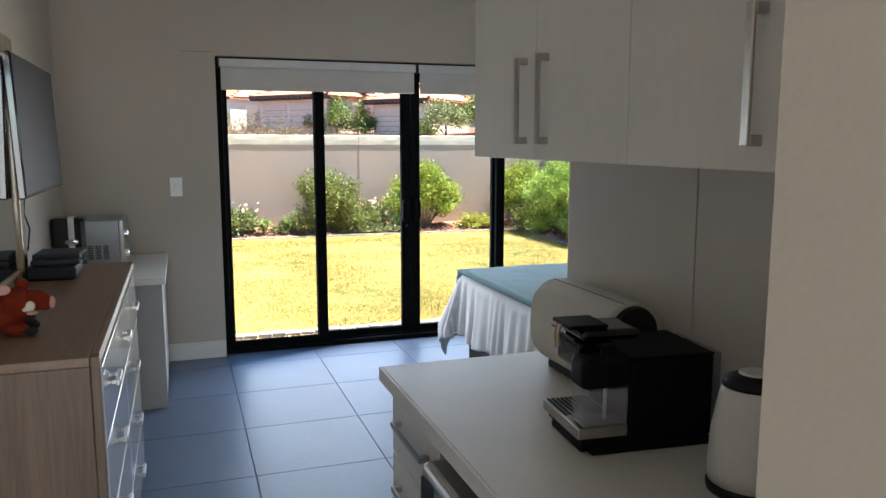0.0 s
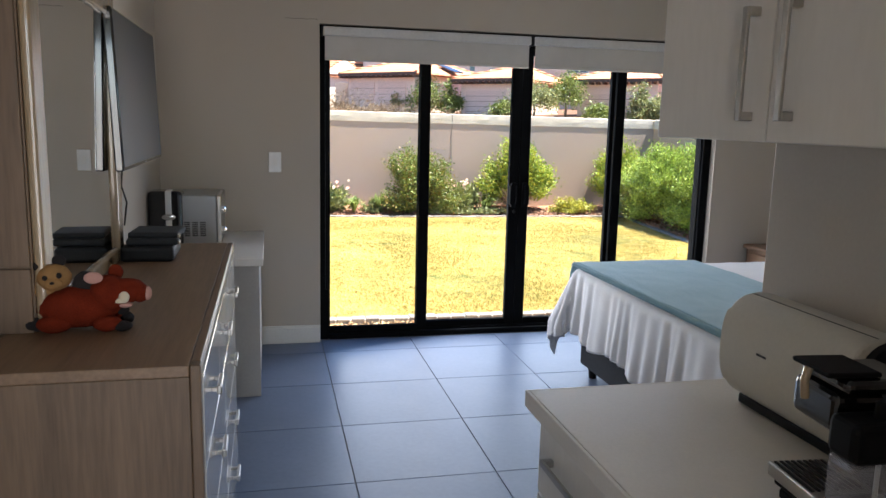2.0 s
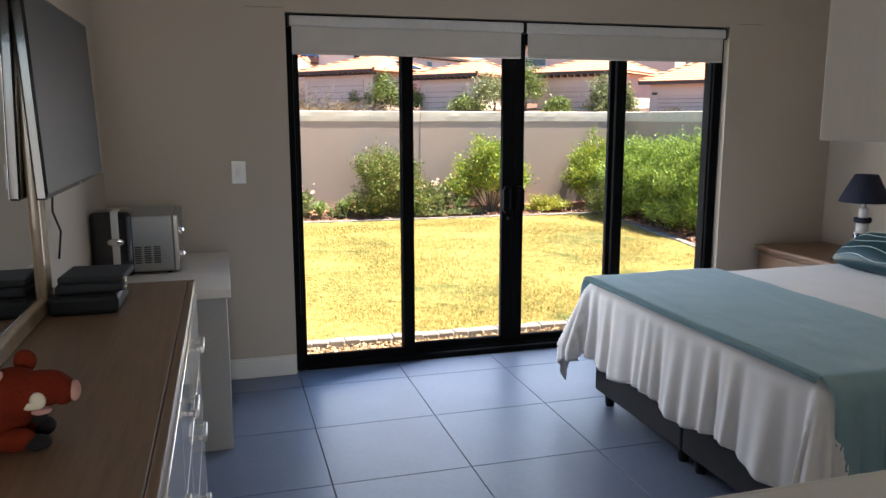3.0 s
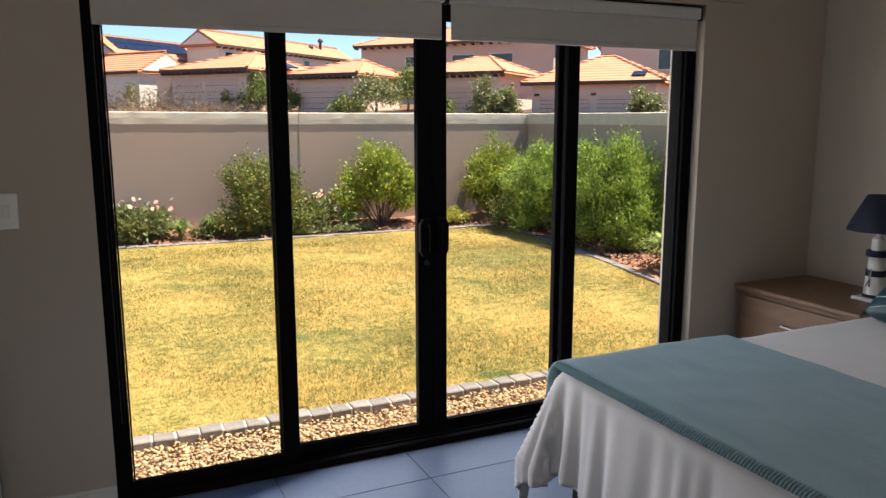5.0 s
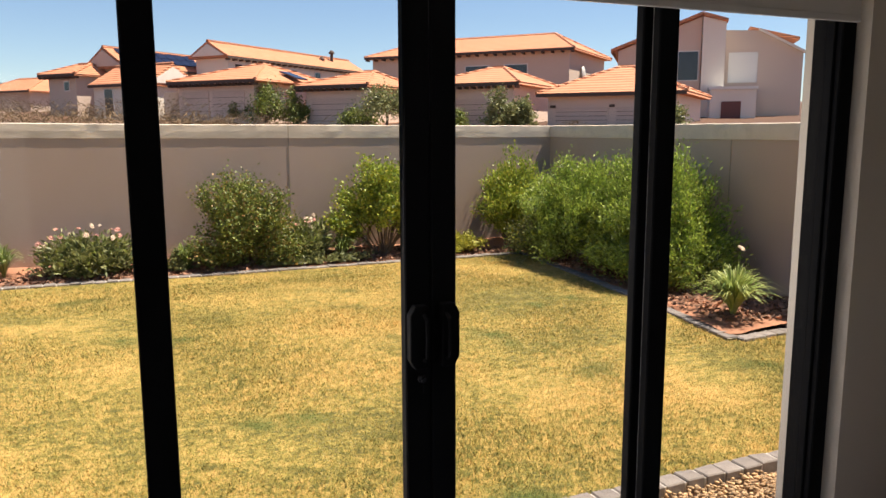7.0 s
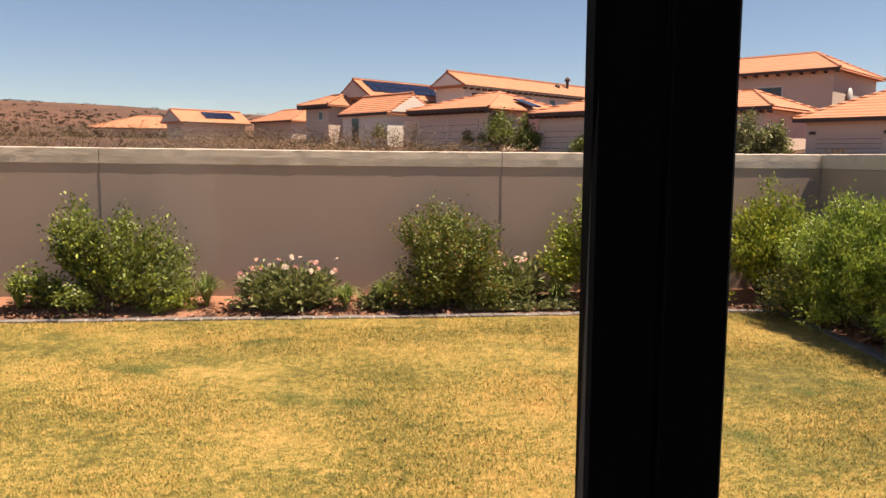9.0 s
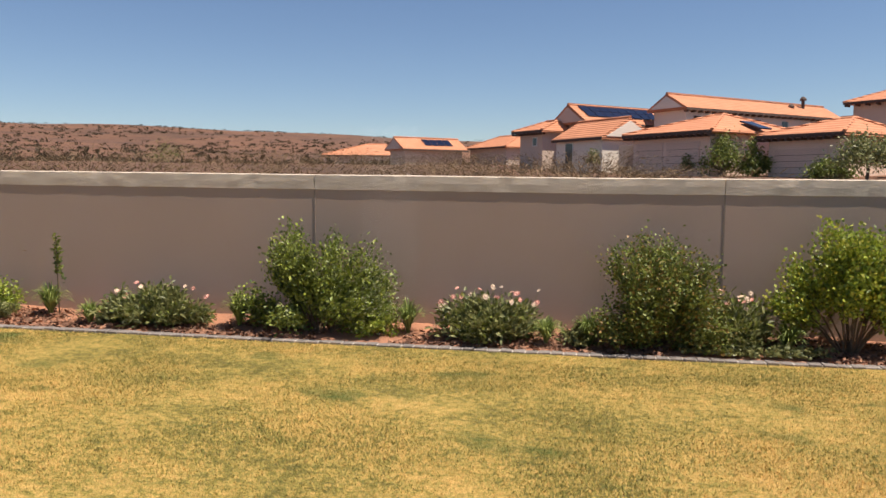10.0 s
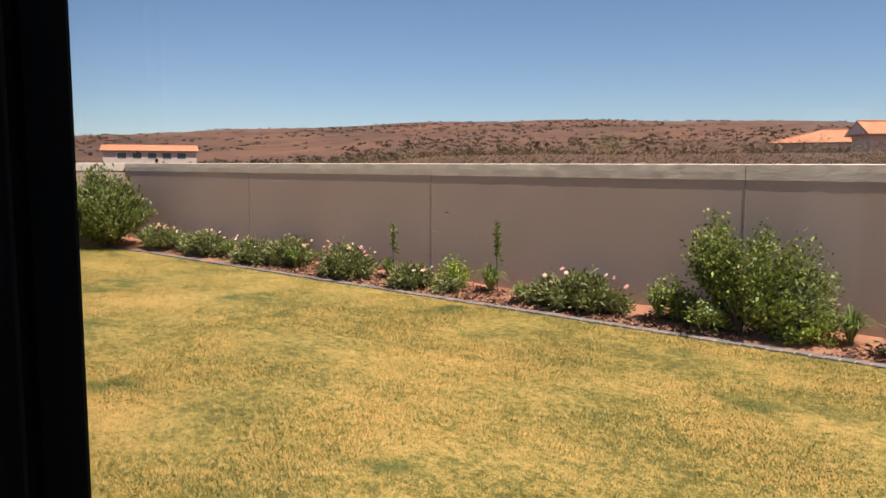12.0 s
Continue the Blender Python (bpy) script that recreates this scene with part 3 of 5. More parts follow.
# milk-carafe coffee machine, front towards the aisle
cm = thing("coffee_machine", (0.500, -4.105, 0.862), "black and silver capsule coffee machine with milk carafe", "coffee machine", rz=-5)
cm.scale = (0.95, 0.95, 0.93)
part("body", box((0.085, 0.0, 0.022), (0.285, 0.205, 0.206), 0.008), MATTK, cm)
part("base", box((0.0, 0.0, 0.0), (0.285, 0.205, 0.0215), 0.005), MATTK, cm)
part("front_foot", box((-0.016, 0.02, 0.002), (-0.001, 0.185, 0.02), 0.004), MATTK, cm)
tray = part("drip_tray", box((-0.03, 0.002, 0.0385), (0.084, 0.203, 0.064), 0.003), STEEL, cm)
for i in range(9):
    part("grid_bar", box((-0.024 + i * 0.011, 0.085, 0.0642), (-0.019 + i * 0.011, 0.195, 0.0665)), BLACKP, tray)
part("tray_holder", box((-0.018, 0.006, 0.022), (0.084, 0.199, 0.038), 0.003), MATTK, cm)
part("top_cover", box((0.085, 0.0, 0.2065), (0.285, 0.205, 0.214), 0.003), MATTK, cm)
part("head", box((-0.005, 0.075, 0.165), (0.0845, 0.195, 0.235), 0.014, 3), BLACKG, cm)
part("lever", box((-0.024, 0.075, 0.262), (0.07, 0.175, 0.271), 0.004, 2), MATTK, cm)
part("lever_arc", tube([(-0.028, 0.12, 0.268), (-0.034, 0.12, 0.245), (-0.030, 0.12, 0.215)], 0.007), GOLDWOOD, cm)
part("lever_block", box((0.0, 0.06, 0.2365), (0.14, 0.185, 0.2615), 0.013, 3), BLACKG, cm)
jug = part("milk_carafe", box((-0.022, -0.004, 0.0655), (0.082, 0.062, 0.148), 0.008, 2), CLEARP, cm, "clear plastic milk carafe")
jug.visible_shadow = False
part("carafe_base", box((-0.018, 0.0, 0.067), (0.078, 0.058, 0.071), 0.001), SILVERP, jug)
part("carafe_lid", box((-0.026, -0.006, 0.1485), (0.084, 0.066, 0.215), 0.014, 3), MATTK, jug)
part("carafe_knob", lathe([(0.016, 0), (0.015, 0.022), (0.01, 0.026)], 14, None, pose(0.045, 0.03, 0.215)), MATTK, jug)
part("milk_tube", tube([(0.04, 0.025, 0.072), (0.04, 0.025, 0.148)], 0.004), WHITEP, jug)
tank = part("water_tank", box((0.2855, 0.012, 0.018), (0.312, 0.19, 0.208), 0.006), CLEARP, cm, "clear plastic water tank")
tank.visible_shadow = False

# second machine, a cream drum on a black foot
dm = thing("drum_machine", (0.732, -3.505, 0.862), "cream drum-shaped capsule machine on a black foot", "coffee machine")
R = pose(0, 0, 0.138, 90, 0, 0)
sq = [(0.083 * math.copysign(abs(math.cos(t)) ** 0.75, math.cos(t)), 0.114 * math.copysign(abs(math.sin(t)) ** 0.75, math.sin(t))) for t in [2 * math.pi * i / 40 for i in range(40)]]
part("drum", prism(sq, 0.38, None, R, 0.010), CREAM, dm, smooth=False)
part("end_cap", lathe([(0.062, 0), (0.058, 0.012), (0.03, 0.016)], 28, None, pose(0, -0.3805, 0.186, 90)), BLACKP, dm)
part("seam", box((-0.02, -0.37, 0.2480), (-0.017, -0.012, 0.2512)), BLACKP, dm)
part("lever_mark", box((-0.0845, -0.16, 0.150), (-0.083, -0.13, 0.154)), BLACKP, dm)
part("foot_plate", box((-0.03, -0.34, 0), (0.07, -0.005, 0.0235), 0.005), BLACKP, dm)

kt = thing("kettle", (0.700, -4.325, 0.862), "white and black cordless electric kettle", "kettle")
part("base", lathe([(0.082, 0), (0.084, 0.012), (0.078, 0.02)], 32), BLACKP, kt, smooth=True)
part("jug", lathe([(0.080, 0.0205), (0.082, 0.05), (0.078, 0.12), (0.066, 0.19), (0.060, 0.212)], 36), WHITEP, kt, "glossy white jug", smooth=True)
part("lid", lathe([(0.061, 0.2125), (0.058, 0.226), (0.036, 0.236), (0.033, 0.2365)], 32), BLACKP, kt, smooth=True)
part("lid_disc", lathe([(0.032, 0.237), (0.028, 0.241)], 24), WHITEP, kt)
part("handle", tube([(0.03, -0.068, 0.205), (0.04, -0.098, 0.2), (0.045, -0.112, 0.15), (0.042, -0.105, 0.07), (0.035, -0.08, 0.04)], [0.012, 0.016, 0.017, 0.016, 0.012], None, 12), BLACKP, kt, smooth=True)
kt.scale = (0.92, 0.92, 0.92)
part("switch", blob((0.036, -0.102, 0.212), (0.012, 0.014, 0.009)), WHITEP, kt, smooth=True)

# ---- bed ----
bed = thing("bed", (1.45, -2.50, 0), "double bed with charcoal split base and white mattress", "bed")
for y0, y1 in ((0.005, 0.797), (0.803, 1.595)):
    b = part("base", box((0.01, y0, 0.075), (2.04, y1, 0.33), 0.012, 2), BASEB, bed, "charcoal fabric bed base")
    for x in (0.07, 1.96):
        for y in (y0 + 0.06, y1 - 0.06):
            part("leg", lathe([(0.022, 0), (0.030, 0.0755)], 16, None, pose(x, y, 0)), BLACKP, b)
part("mattress", box((0.01, 0.005, 0.331), (2.04, 1.595, 0.632), 0.05, 4), LINEN, bed)
part("headboard", box((2.06, -0.05, 0.02), (2.12, 1.65, 1.0), 0.02, 3), BASEB, bed)


def drape(name, x0, x1, y0, y1, ztop, hang, sides, material, label, category, fold, seed, thick=0.0, step=0.02, cornerr=0.03):
    """Cloth over a box: flat inside, hanging past the sides named in w, s, n."""
    ex0, ey0, ey1 = x0 - (hang if "w" in sides else 0), y0 - (hang if "s" in sides else 0), y1 + (hang if "n" in sides else 0)
    nx, ny = int((x1 - ex0) / step), int((ey1 - ey0) / step)
    verts, faces = [], []
    for i in range(nx + 1):
        for j in range(ny + 1):
            x, y = ex0 + (x1 - ex0) * i / nx, ey0 + (ey1 - ey0) * j / ny
            qx, qy = max(x, x0 + cornerr), min(max(y, y0 + cornerr), y1 - cornerr)
            if "w" not in sides:
                qx = x
            if "n" not in sides:
                qy = min(y, qy) if y < y0 + cornerr else y
            dx, dy = x - qx, y - qy
            d = math.hypot(dx, dy)
            lump = 0.006 * noise.noise((x * 3 + seed, y * 3, 0.5)) + 0.003 * noise.noise((x * 9 + seed, y * 9, 1.5))
            if d < 1e-6:
                verts.append((x, y, ztop + lump))
                continue
            ux, uy = dx / d, dy / d
            r = cornerr
            if d < r * 1.57:
                a = d / r
                out, drop = r * math.sin(a), r * (1 - math.cos(a))
            else:
                out, drop = r, r + (d - r * 1.57)
            s = qx * abs(uy) - qy * abs(ux) + math.atan2(uy, ux) * 0.12
            w = min(1.0, drop / hang) if hang else 0
            wave = fold * w * (math.sin(s * 38 + 2.6 * math.sin(s * 7 + seed)) + 0.55 * math.sin(s * 71 + 1.9 * math.sin(s * 13)) + 0.5 * math.sin(s * 14 + seed))
            flare = fold * 2.2 * w + 0.11 * w * min(1.0, abs(ux * uy) * 2.2)
            hem = drop * (1 + 0.05 * math.sin(s * 11 + seed))
            o = out + wave + flare
            verts.append((qx + ux * o, qy + uy * o, ztop + lump * (1 - w) - hem))
    for i in range(nx):
        for j in range(ny):
            a = i * (ny + 1) + j
            faces.append((a, a + ny + 1, a + ny + 2, a + 1))
    ob = data_part(name, verts, faces, material, None, label, True)
    tagged(ob, label, category)
    if "w" in sides:
        edge = [verts[j] for j in range(0, ny + 1, 2)]
        part("hem", tube([(x, y, z + 0.002) for x, y, z in edge], 0.0045, None, 5), material, ob, "stitched hem", True)
    if thick:
        sol = ob.modifiers.new("thickness", "SOLIDIFY")
        sol.thickness, sol.offset = thick, 1
    return ob


drape("bed_cover", 1.405, 3.50, -2.54, -0.865, 0.664, 0.365, "wsn", LINEN, "creased white cotton bedspread hanging over the bed", "bedspread", 0.014, 3.0, 0.004, 0.014, 0.07)
drape("bed_throw", 1.405, 2.16, -2.562, -0.838, 0.676, 0.345, "sn", THROW, "teal ribbed knit throw across the bed's foot", "throw", 0.014, 3.0, 0.008, 0.014, 0.075)
bm = None
for i in range(150):
    y = -2.50 + i * (1.60 / 149)
    bm = tube([(1.402, y, 0.682), (1.390, y, 0.677), (1.381, y + 0.002, 0.663)], 0.0042, bm, 5)
part("fringe_edge", bm, THROW, bpy.data.objects["bed_throw"], "looped knit edge", True)


def cushion(name, at, size, rot, material, label):
    t = thing(name, at, label, "cushion", rz=0)
    bm = bmesh.new()
    bmesh.ops.create_grid(bm, x_segments=18, y_segments=18, size=1)
    lower = bm.copy()
    for b, s in ((bm, 1), (lower, -1)):
        for v in b.verts:
            u, w = v.co.x, v.co.y
            k = max(0.0, (1 - u * u) * (1 - w * w)) ** 0.42
            pinch = 1 - 0.07 * (1 - k)
            v.co = Vector((u * size[0] * pinch, w * size[1] * pinch, s * size[2] * k))
    bmesh.ops.reverse_faces(lower, faces=lower.faces[:])
    join(bm, lower)
    bmesh.ops.remove_doubles(bm, verts=bm.verts[:], dist=0.0005)
    bmesh.ops.transform(bm, matrix=pose(0, 0, 0, *rot), verts=bm.verts[:])
    part("cover", bm, material, t, smooth=True)
    return t


def stripes(t, size, rot, n):
    for i in range(n):
        u0 = -0.8 + 1.6 * i / (n - 1)
        pts = []
        for k in range(15):
            w = -0.85 + 1.7 * k / 14
            u = u0 + 0.07 * math.sin(w * 5 + i * 1.3)
            h = max(0.0, (1 - u * u) * (1 - w * w)) ** 0.42
            q = 1 - 0.07 * (1 - h)
            pts.append(pose(0, 0, 0, *rot) @ Vector((u * size[0] * q, w * size[1] * q, size[2] * h + 0.001)))
        part("embroidered_line", tube(pts, 0.0022, None, 6), CUSHLINE, t, smooth=True)


S1, R1 = (0.15, 0.25, 0.075), (0, -28, 0)
c1 = cushion("satin_cushion", (3.0, -1.16, 0.762), S1, R1, CUSHION, "dark teal satin cushion with pale wavy lines")
stripes(c1, S1, R1, 5)
for y in (-1.25, -2.1):
    cushion("pillow", (3.30, y, 0.83), (0.20, 0.34, 0.085), (0, -48, 0), LINEN, "plump white pillow leaning on the headboard")
c2 = cushion("striped_cushion", (3.22, -1.62, 0.858), (0.2, 0.2, 0.07), (0, -60, 0), mat("pale_blue_cotton", (0.42, 0.58, 0.66), (0.6, 0.68, 0.72), 0.85, bump=0.1), "pale blue striped cushion against the pillows")

# ---- nightstand with lamp ----
ns = thing("nightstand", (3.10, -0.76, 0), "brown wooden nightstand with rounded top and drawers", "nightstand")
part("top", box((-0.012, -0.01, 0.595), (0.54, 0.74, 0.626), 0.012, 3), NSWOOD, ns)
part("carcass", box((0.016, 0.0, 0.06), (0.535, 0.725, 0.5945), 0.004), NSWOOD, ns)
for za, zb in ((0.36, 0.575), (0.10, 0.345)):
    d = part("drawer_front", box((-0.004, 0.045, za), (0.0155, 0.68, zb), 0.008, 2), NSWOOD, ns)
    part("handle", tube([(-0.004, 0.31, (za + zb) / 2), (-0.022, 0.32, (za + zb) / 2), (-0.022, 0.41, (za + zb) / 2), (-0.004, 0.42, (za + zb) / 2)], 0.005), STEEL, d)
for x in (0.03, 0.49):
    for y in (0.02, 0.66):
        part("leg", box((x, y, 0), (x + 0.04, y + 0.04, 0.0595), 0.004), NSWOOD, ns)
lp = thing("table_lamp", (3.405, -0.60, 0.626), "white and navy lighthouse table lamp with navy shade", "table lamp")
part("plate", box((-0.07, -0.07, 0.0), (0.07, 0.07, 0.016), 0.004), WHITEP, lp)
part("tower", lathe([(0.05, 0.0165), (0.048, 0.03), (0.043, 0.10), (0.037, 0.18), (0.034, 0.215)], 24), WHITEP, lp, smooth=True)
for za, zb, r in ((0.017, 0.032, 0.052), (0.12, 0.15, 0.0445)):
    part("navy_band", lathe([(r, za), (r - 0.001, zb)], 24), NAVY, lp)
part("gallery", lathe([(0.046, 0.2155), (0.05, 0.222), (0.05, 0.242), (0.046, 0.245)], 24), NAVY, lp)
part("lantern", lathe([(0.028, 0.2455), (0.028, 0.30), (0.012, 0.312), (0.012, 0.36)], 20), WHITEP, lp)
for k in range(2):
    part("rope_knot", tube([(-0.047, 0.01 - 0.02 * k, 0.16), (-0.046, -0.004, 0.11), (-0.050, 0.012 - 0.02 * k, 0.07)], 0.003), CHROME, lp)
sh = part("shade", lathe([(0.145, 0.342), (0.125, 0.39), (0.065, 0.51), (0.063, 0.51), (0.123, 0.388), (0.142, 0.344)], 36, None, None, False), NAVY, lp, "navy fabric cone shade", True)

# ---- garden and open land ----
CX, CY = 1.0, -0.4
YW, XE, XW = 7.45, 6.28, -13.95
YK = 6.70


def smooth(a, b, x):
    t = min(1.0, max(0.0, (x - a) / (b - a)))
    return t * t * (3 - 2 * t)


def tilt(x, y=9.0):
    """The garden climbs gently to the west, away from the house."""
    return ((1.5 - x) * 0.0085 if x < 1.5 else (1.5 - x) * 0.003) * smooth(0.9, 4.0, y)


def lawn_z(y, x=1.5):
    return -0.105 + 0.075 * smooth(0.9, 4.0, y) + tilt(x, y)


RIDGE = ((-180, 1.2), (-95, 1.6), (-66, 2.42), (-57, 2.95), (-41, 3.50), (-29, 3.58), (-17, 3.22), (-7, 2.88), (10, 2.2), (60, 1.6), (180, 1.2))


def ridge(deg):
    for (a, u), (b, v) in zip(RIDGE, RIDGE[1:]):
        if a <= deg <= b:
            k = (deg - a) / (b - a)
            return u + (v - u) * k
    return 1.2


def land(x, y):
    """Height of the open ground beyond the garden."""
    dx, dy = x - CX, y - CY
    r, deg = math.hypot(dx, dy), math.degrees(math.atan2(dx, dy))
    out = max(y - 7.7, x - 6.5, -14.2 - x)
    z = -0.3
    if out > 0:
        z += smooth(0, 3, out) * (0.55 + max(0.0, 0.043 * min(r, 76) * (1 - 0.6 * smooth(38, 56, -deg)) - 0.25) * (1 if y > -5 else 0.2))
        z += smooth(2, 6, out) * 0.12 * noise.noise((x * 0.15, y * 0.15, 1))
    hill = math.tan(radians(ridge(deg))) * 800 - 2.3
    z += smooth(110, 800, r) ** 1.15 * hill
    if r > 60:
        z += noise.noise((x * 0.012, y * 0.012, 3)) * 0.004 * min(r, 900) * smooth(60, 400, r) * (1 - smooth(650, 800, r) * 0.7)
    return z


def ground():
    radii = [0.0] + [1.5 * 1.1 ** k for k in range(76)]
    n = 300
    verts, faces = [(CX, CY, -0.3)], []
    for r in radii[1:]:
        for i in range(n):
            a = 2 * math.pi * i / n
            x, y = CX + r * math.sin(a), CY + r * math.cos(a)
            verts.append((x, y, land(x, y)))
    for i in range(n):
        faces.append((0, 1 + (i + 1) % n, 1 + i))
    for k in range(len(radii) - 2):
        for i in range(n):
            a, b = 1 + k * n + i, 1 + k * n + (i + 1) % n
            faces.append((a, b, b + n, a + n))
    m = mat("veld_soil", (0.22, 0.098, 0.05), (0.032, 0.02, 0.013), 0.95, scale=0.016, fine=0.09, bump=0.4, contrast=0.7)
    return tagged(data_part("ground", verts, faces, m, None, "", True), "dry reddish veld rising to low hills", "ground", "", "structure")


ground()


def fast_mesh(name, verts, tris, material, smooth_it=False):
    """A mesh of triangles or quads from numpy arrays."""
    me = bpy.data.meshes.new(name)
    k = tris.shape[1]
    me.vertices.add(len(verts))
    me.vertices.foreach_set("co", np.asarray(verts, dtype=np.float32).ravel())
    me.loops.add(tris.size)
    me.loops.foreach_set("vertex_index", tris.ravel().astype(np.int32))
    me.polygons.add(len(tris))
    me.polygons.foreach_set("loop_start", (np.arange(len(tris)) * k).astype(np.int32))
    me.polygons.foreach_set("loop_total", np.full(len(tris), k, dtype=np.int32))
    me.materials.append(material)
    me.update(calc_edges=True)
    return me


def lawn_mat(name, island):
    """Mown couch grass: straw and green patches, dark tufts, seen from the plan position."""
    m = bpy.data.materials.new(name)
    m.use_nodes = True
    N, L = m.node_tree.nodes, m.node_tree.links
    p = N["Principled BSDF"]
    tc = N.new("ShaderNodeTexCoord")
    flat = N.new("ShaderNodeMapping")
    flat.inputs["Scale"].default_value = (0.75, 1.0, 0.0)
    L.new(tc.outputs["Object"], flat.inputs[0])

    def ns(scale, detail, rough=0.55):
        n = N.new("ShaderNodeTexNoise")
        n.inputs["Scale"].default_value, n.inputs["Detail"].default_value, n.inputs["Roughness"].default_value = scale, detail, rough
        L.new(flat.outputs[0], n.inputs["Vector"])
        return n.outputs["Fac"]

    def mth(op, a, b):
        n = N.new("ShaderNodeMath")
        n.operation = op
        for i, v in enumerate((a, b)):
            if isinstance(v, float):
                n.inputs[i].default_value = v
            else:
                L.new(v, n.inputs[i])
        return n.outputs[0]

    f = mth("ADD", mth("MULTIPLY", mth("SUBTRACT", ns(0.8, 5, 0.62), 0.24), 0.72), mth("MULTIPLY", ns(7.0, 8, 0.85), 0.68))
    f = mth("ADD", f, mth("MULTIPLY", mth("SUBTRACT", ns(38.0, 5, 0.85), 0.5), 0.8))
    f = mth("ADD", f, mth("MULTIPLY", mth("SUBTRACT", ns(17.0, 3, 0.7), 0.5), 0.5))
    if island:
        g = N.new("ShaderNodeNewGeometry")
        f = mth("ADD", f, mth("MULTIPLY", mth("SUBTRACT", g.outputs["Random Per Island"], 0.5), 0.42))
    else:
        f = mth("ADD", f, mth("MULTIPLY", mth("SUBTRACT", ns(160.0, 2), 0.54), 0.4))
    ramp = N.new("ShaderNodeValToRGB")
    e = ramp.color_ramp.elements
    e[0].position, e[0].color = 0.37, (0.15, 0.145, 0.036, 1) if island else (0.15, 0.125, 0.038, 1)
    e[1].position, e[1].color = 0.66, (0.64, 0.405, 0.135, 1)
    q = e.new(0.47)
    q.color = (0.275, 0.24, 0.055, 1)
    q = e.new(0.54)
    q.color = (0.44, 0.325, 0.088, 1)
    L.new(f, ramp.inputs[0])
    tuft = N.new("ShaderNodeValToRGB")
    tuft.color_ramp.elements[0].position, tuft.color_ramp.elements[1].position = 0.60, 0.70
    L.new(ns(1.35, 2.5), tuft.inputs[0])
    mix = N.new("ShaderNodeMix")
    mix.data_type = "RGBA"
    mix.inputs["B"].default_value = (0.085, 0.125, 0.03, 1)
    L.new(mth("MULTIPLY", tuft.outputs[0], 0.75), mix.inputs["Factor"])
    L.new(ramp.outputs[0], mix.inputs["A"])
    L.new(mix.outputs["Result"], p.inputs["Base Color"])
    p.inputs["Roughness"].default_value = 0.7
    p.inputs["Specular IOR Level"].default_value = 0.2
    if not island:
        bp = N.new("ShaderNodeBump")
        bp.inputs["Strength"].default_value, bp.inputs["Distance"].default_value = 0.9, 0.03
        L.new(ns(90.0, 3), bp.inputs["Height"])
        L.new(bp.outputs[0], p.inputs["Normal"])
    return m


LAWNM = lawn_mat("lawn_turf", False)
BLADE = lawn_mat("lawn_blades", True)


def kerb_x(y):
    """Right-hand edge of the lawn at y."""
    return 6.27 if y < 2.58 else 4.87 + 0.13 * (y - 2.58)


def turf():
    verts, faces = [], []
    ys = [0.93 + (YK - 0.93) * j / 60 for j in range(61)]
    nx = 80
    for y in ys:
        x1 = kerb_x(y)
        for i in range(nx + 1):
            x = XW + (x1 - XW) * i / nx
            verts.append((x, y, lawn_z(y, x) + 0.012 * noise.noise((x * 1.1, y * 1.1, 0))))
    for j in range(60):
        for i in range(nx):
            a = j * (nx + 1) + i
            faces.append((a, a + 1, a + nx + 2, a + nx + 1))
    return tagged(data_part("lawn", verts, faces, LAWNM, None, "", True), "mown lawn, part dry and straw yellow", "lawn", "", "structure")


turf()


def blades():
    rng = np.random.default_rng(5)
    n = 1300000
    x = np.where(rng.random(n) < 0.82, rng.uniform(-5.5, 6.2, n), rng.uniform(XW, -5.5, n))
    y = 0.95 + (YK - 1.0) * rng.random(n) ** 1.25
    keep = x < np.where(y < 2.55, 6.25, 4.85 + 0.13 * (y - 2.58))
    x, y = x[keep], y[keep]
    n = len(x)
    t = np.clip((y - 0.9) / 3.1, 0, 1)
    z = -0.108 + (0.075 + np.where(x < 1.5, 0.0085, 0.003) * (1.5 - x)) * t * t * (3 - 2 * t)
    a, lean = rng.uniform(0, 2 * np.pi, n), rng.uniform(0.6, 1.5, n)
    ln, w = rng.uniform(0.013, 0.030, n), rng.uniform(0.0015, 0.0031, n)
    b = a + np.pi / 2
    dx, dy, dz = np.cos(a) * np.sin(lean) * ln, np.sin(a) * np.sin(lean) * ln, np.cos(lean) * ln
    v = np.empty((n, 3, 3))
    v[:, 0] = np.stack([x - np.cos(b) * w, y - np.sin(b) * w, z], 1)
    v[:, 1] = np.stack([x + np.cos(b) * w, y + np.sin(b) * w, z], 1)
    v[:, 2] = np.stack([x + dx, y + dy, z + dz + 0.004], 1)
    ob = new("grass_blades", fast_mesh("grass_blades", v.reshape(-1, 3), np.arange(3 * n).reshape(-1, 3), BLADE))
    tagged(ob, "short green and straw-coloured grass blades", "grass", "", "stuff")


blades()
tagged(part("gravel_bed", box((XW, 0.265, -0.4), (XE, 0.93, -0.145)), mat("gravel_base", (0.36, 0.23, 0.13), (0.24, 0.15, 0.08), 0.95, scale=20, fine=120, bump=0.8)), "sandy ground under the gravel strip", "gravel", "", "structure")


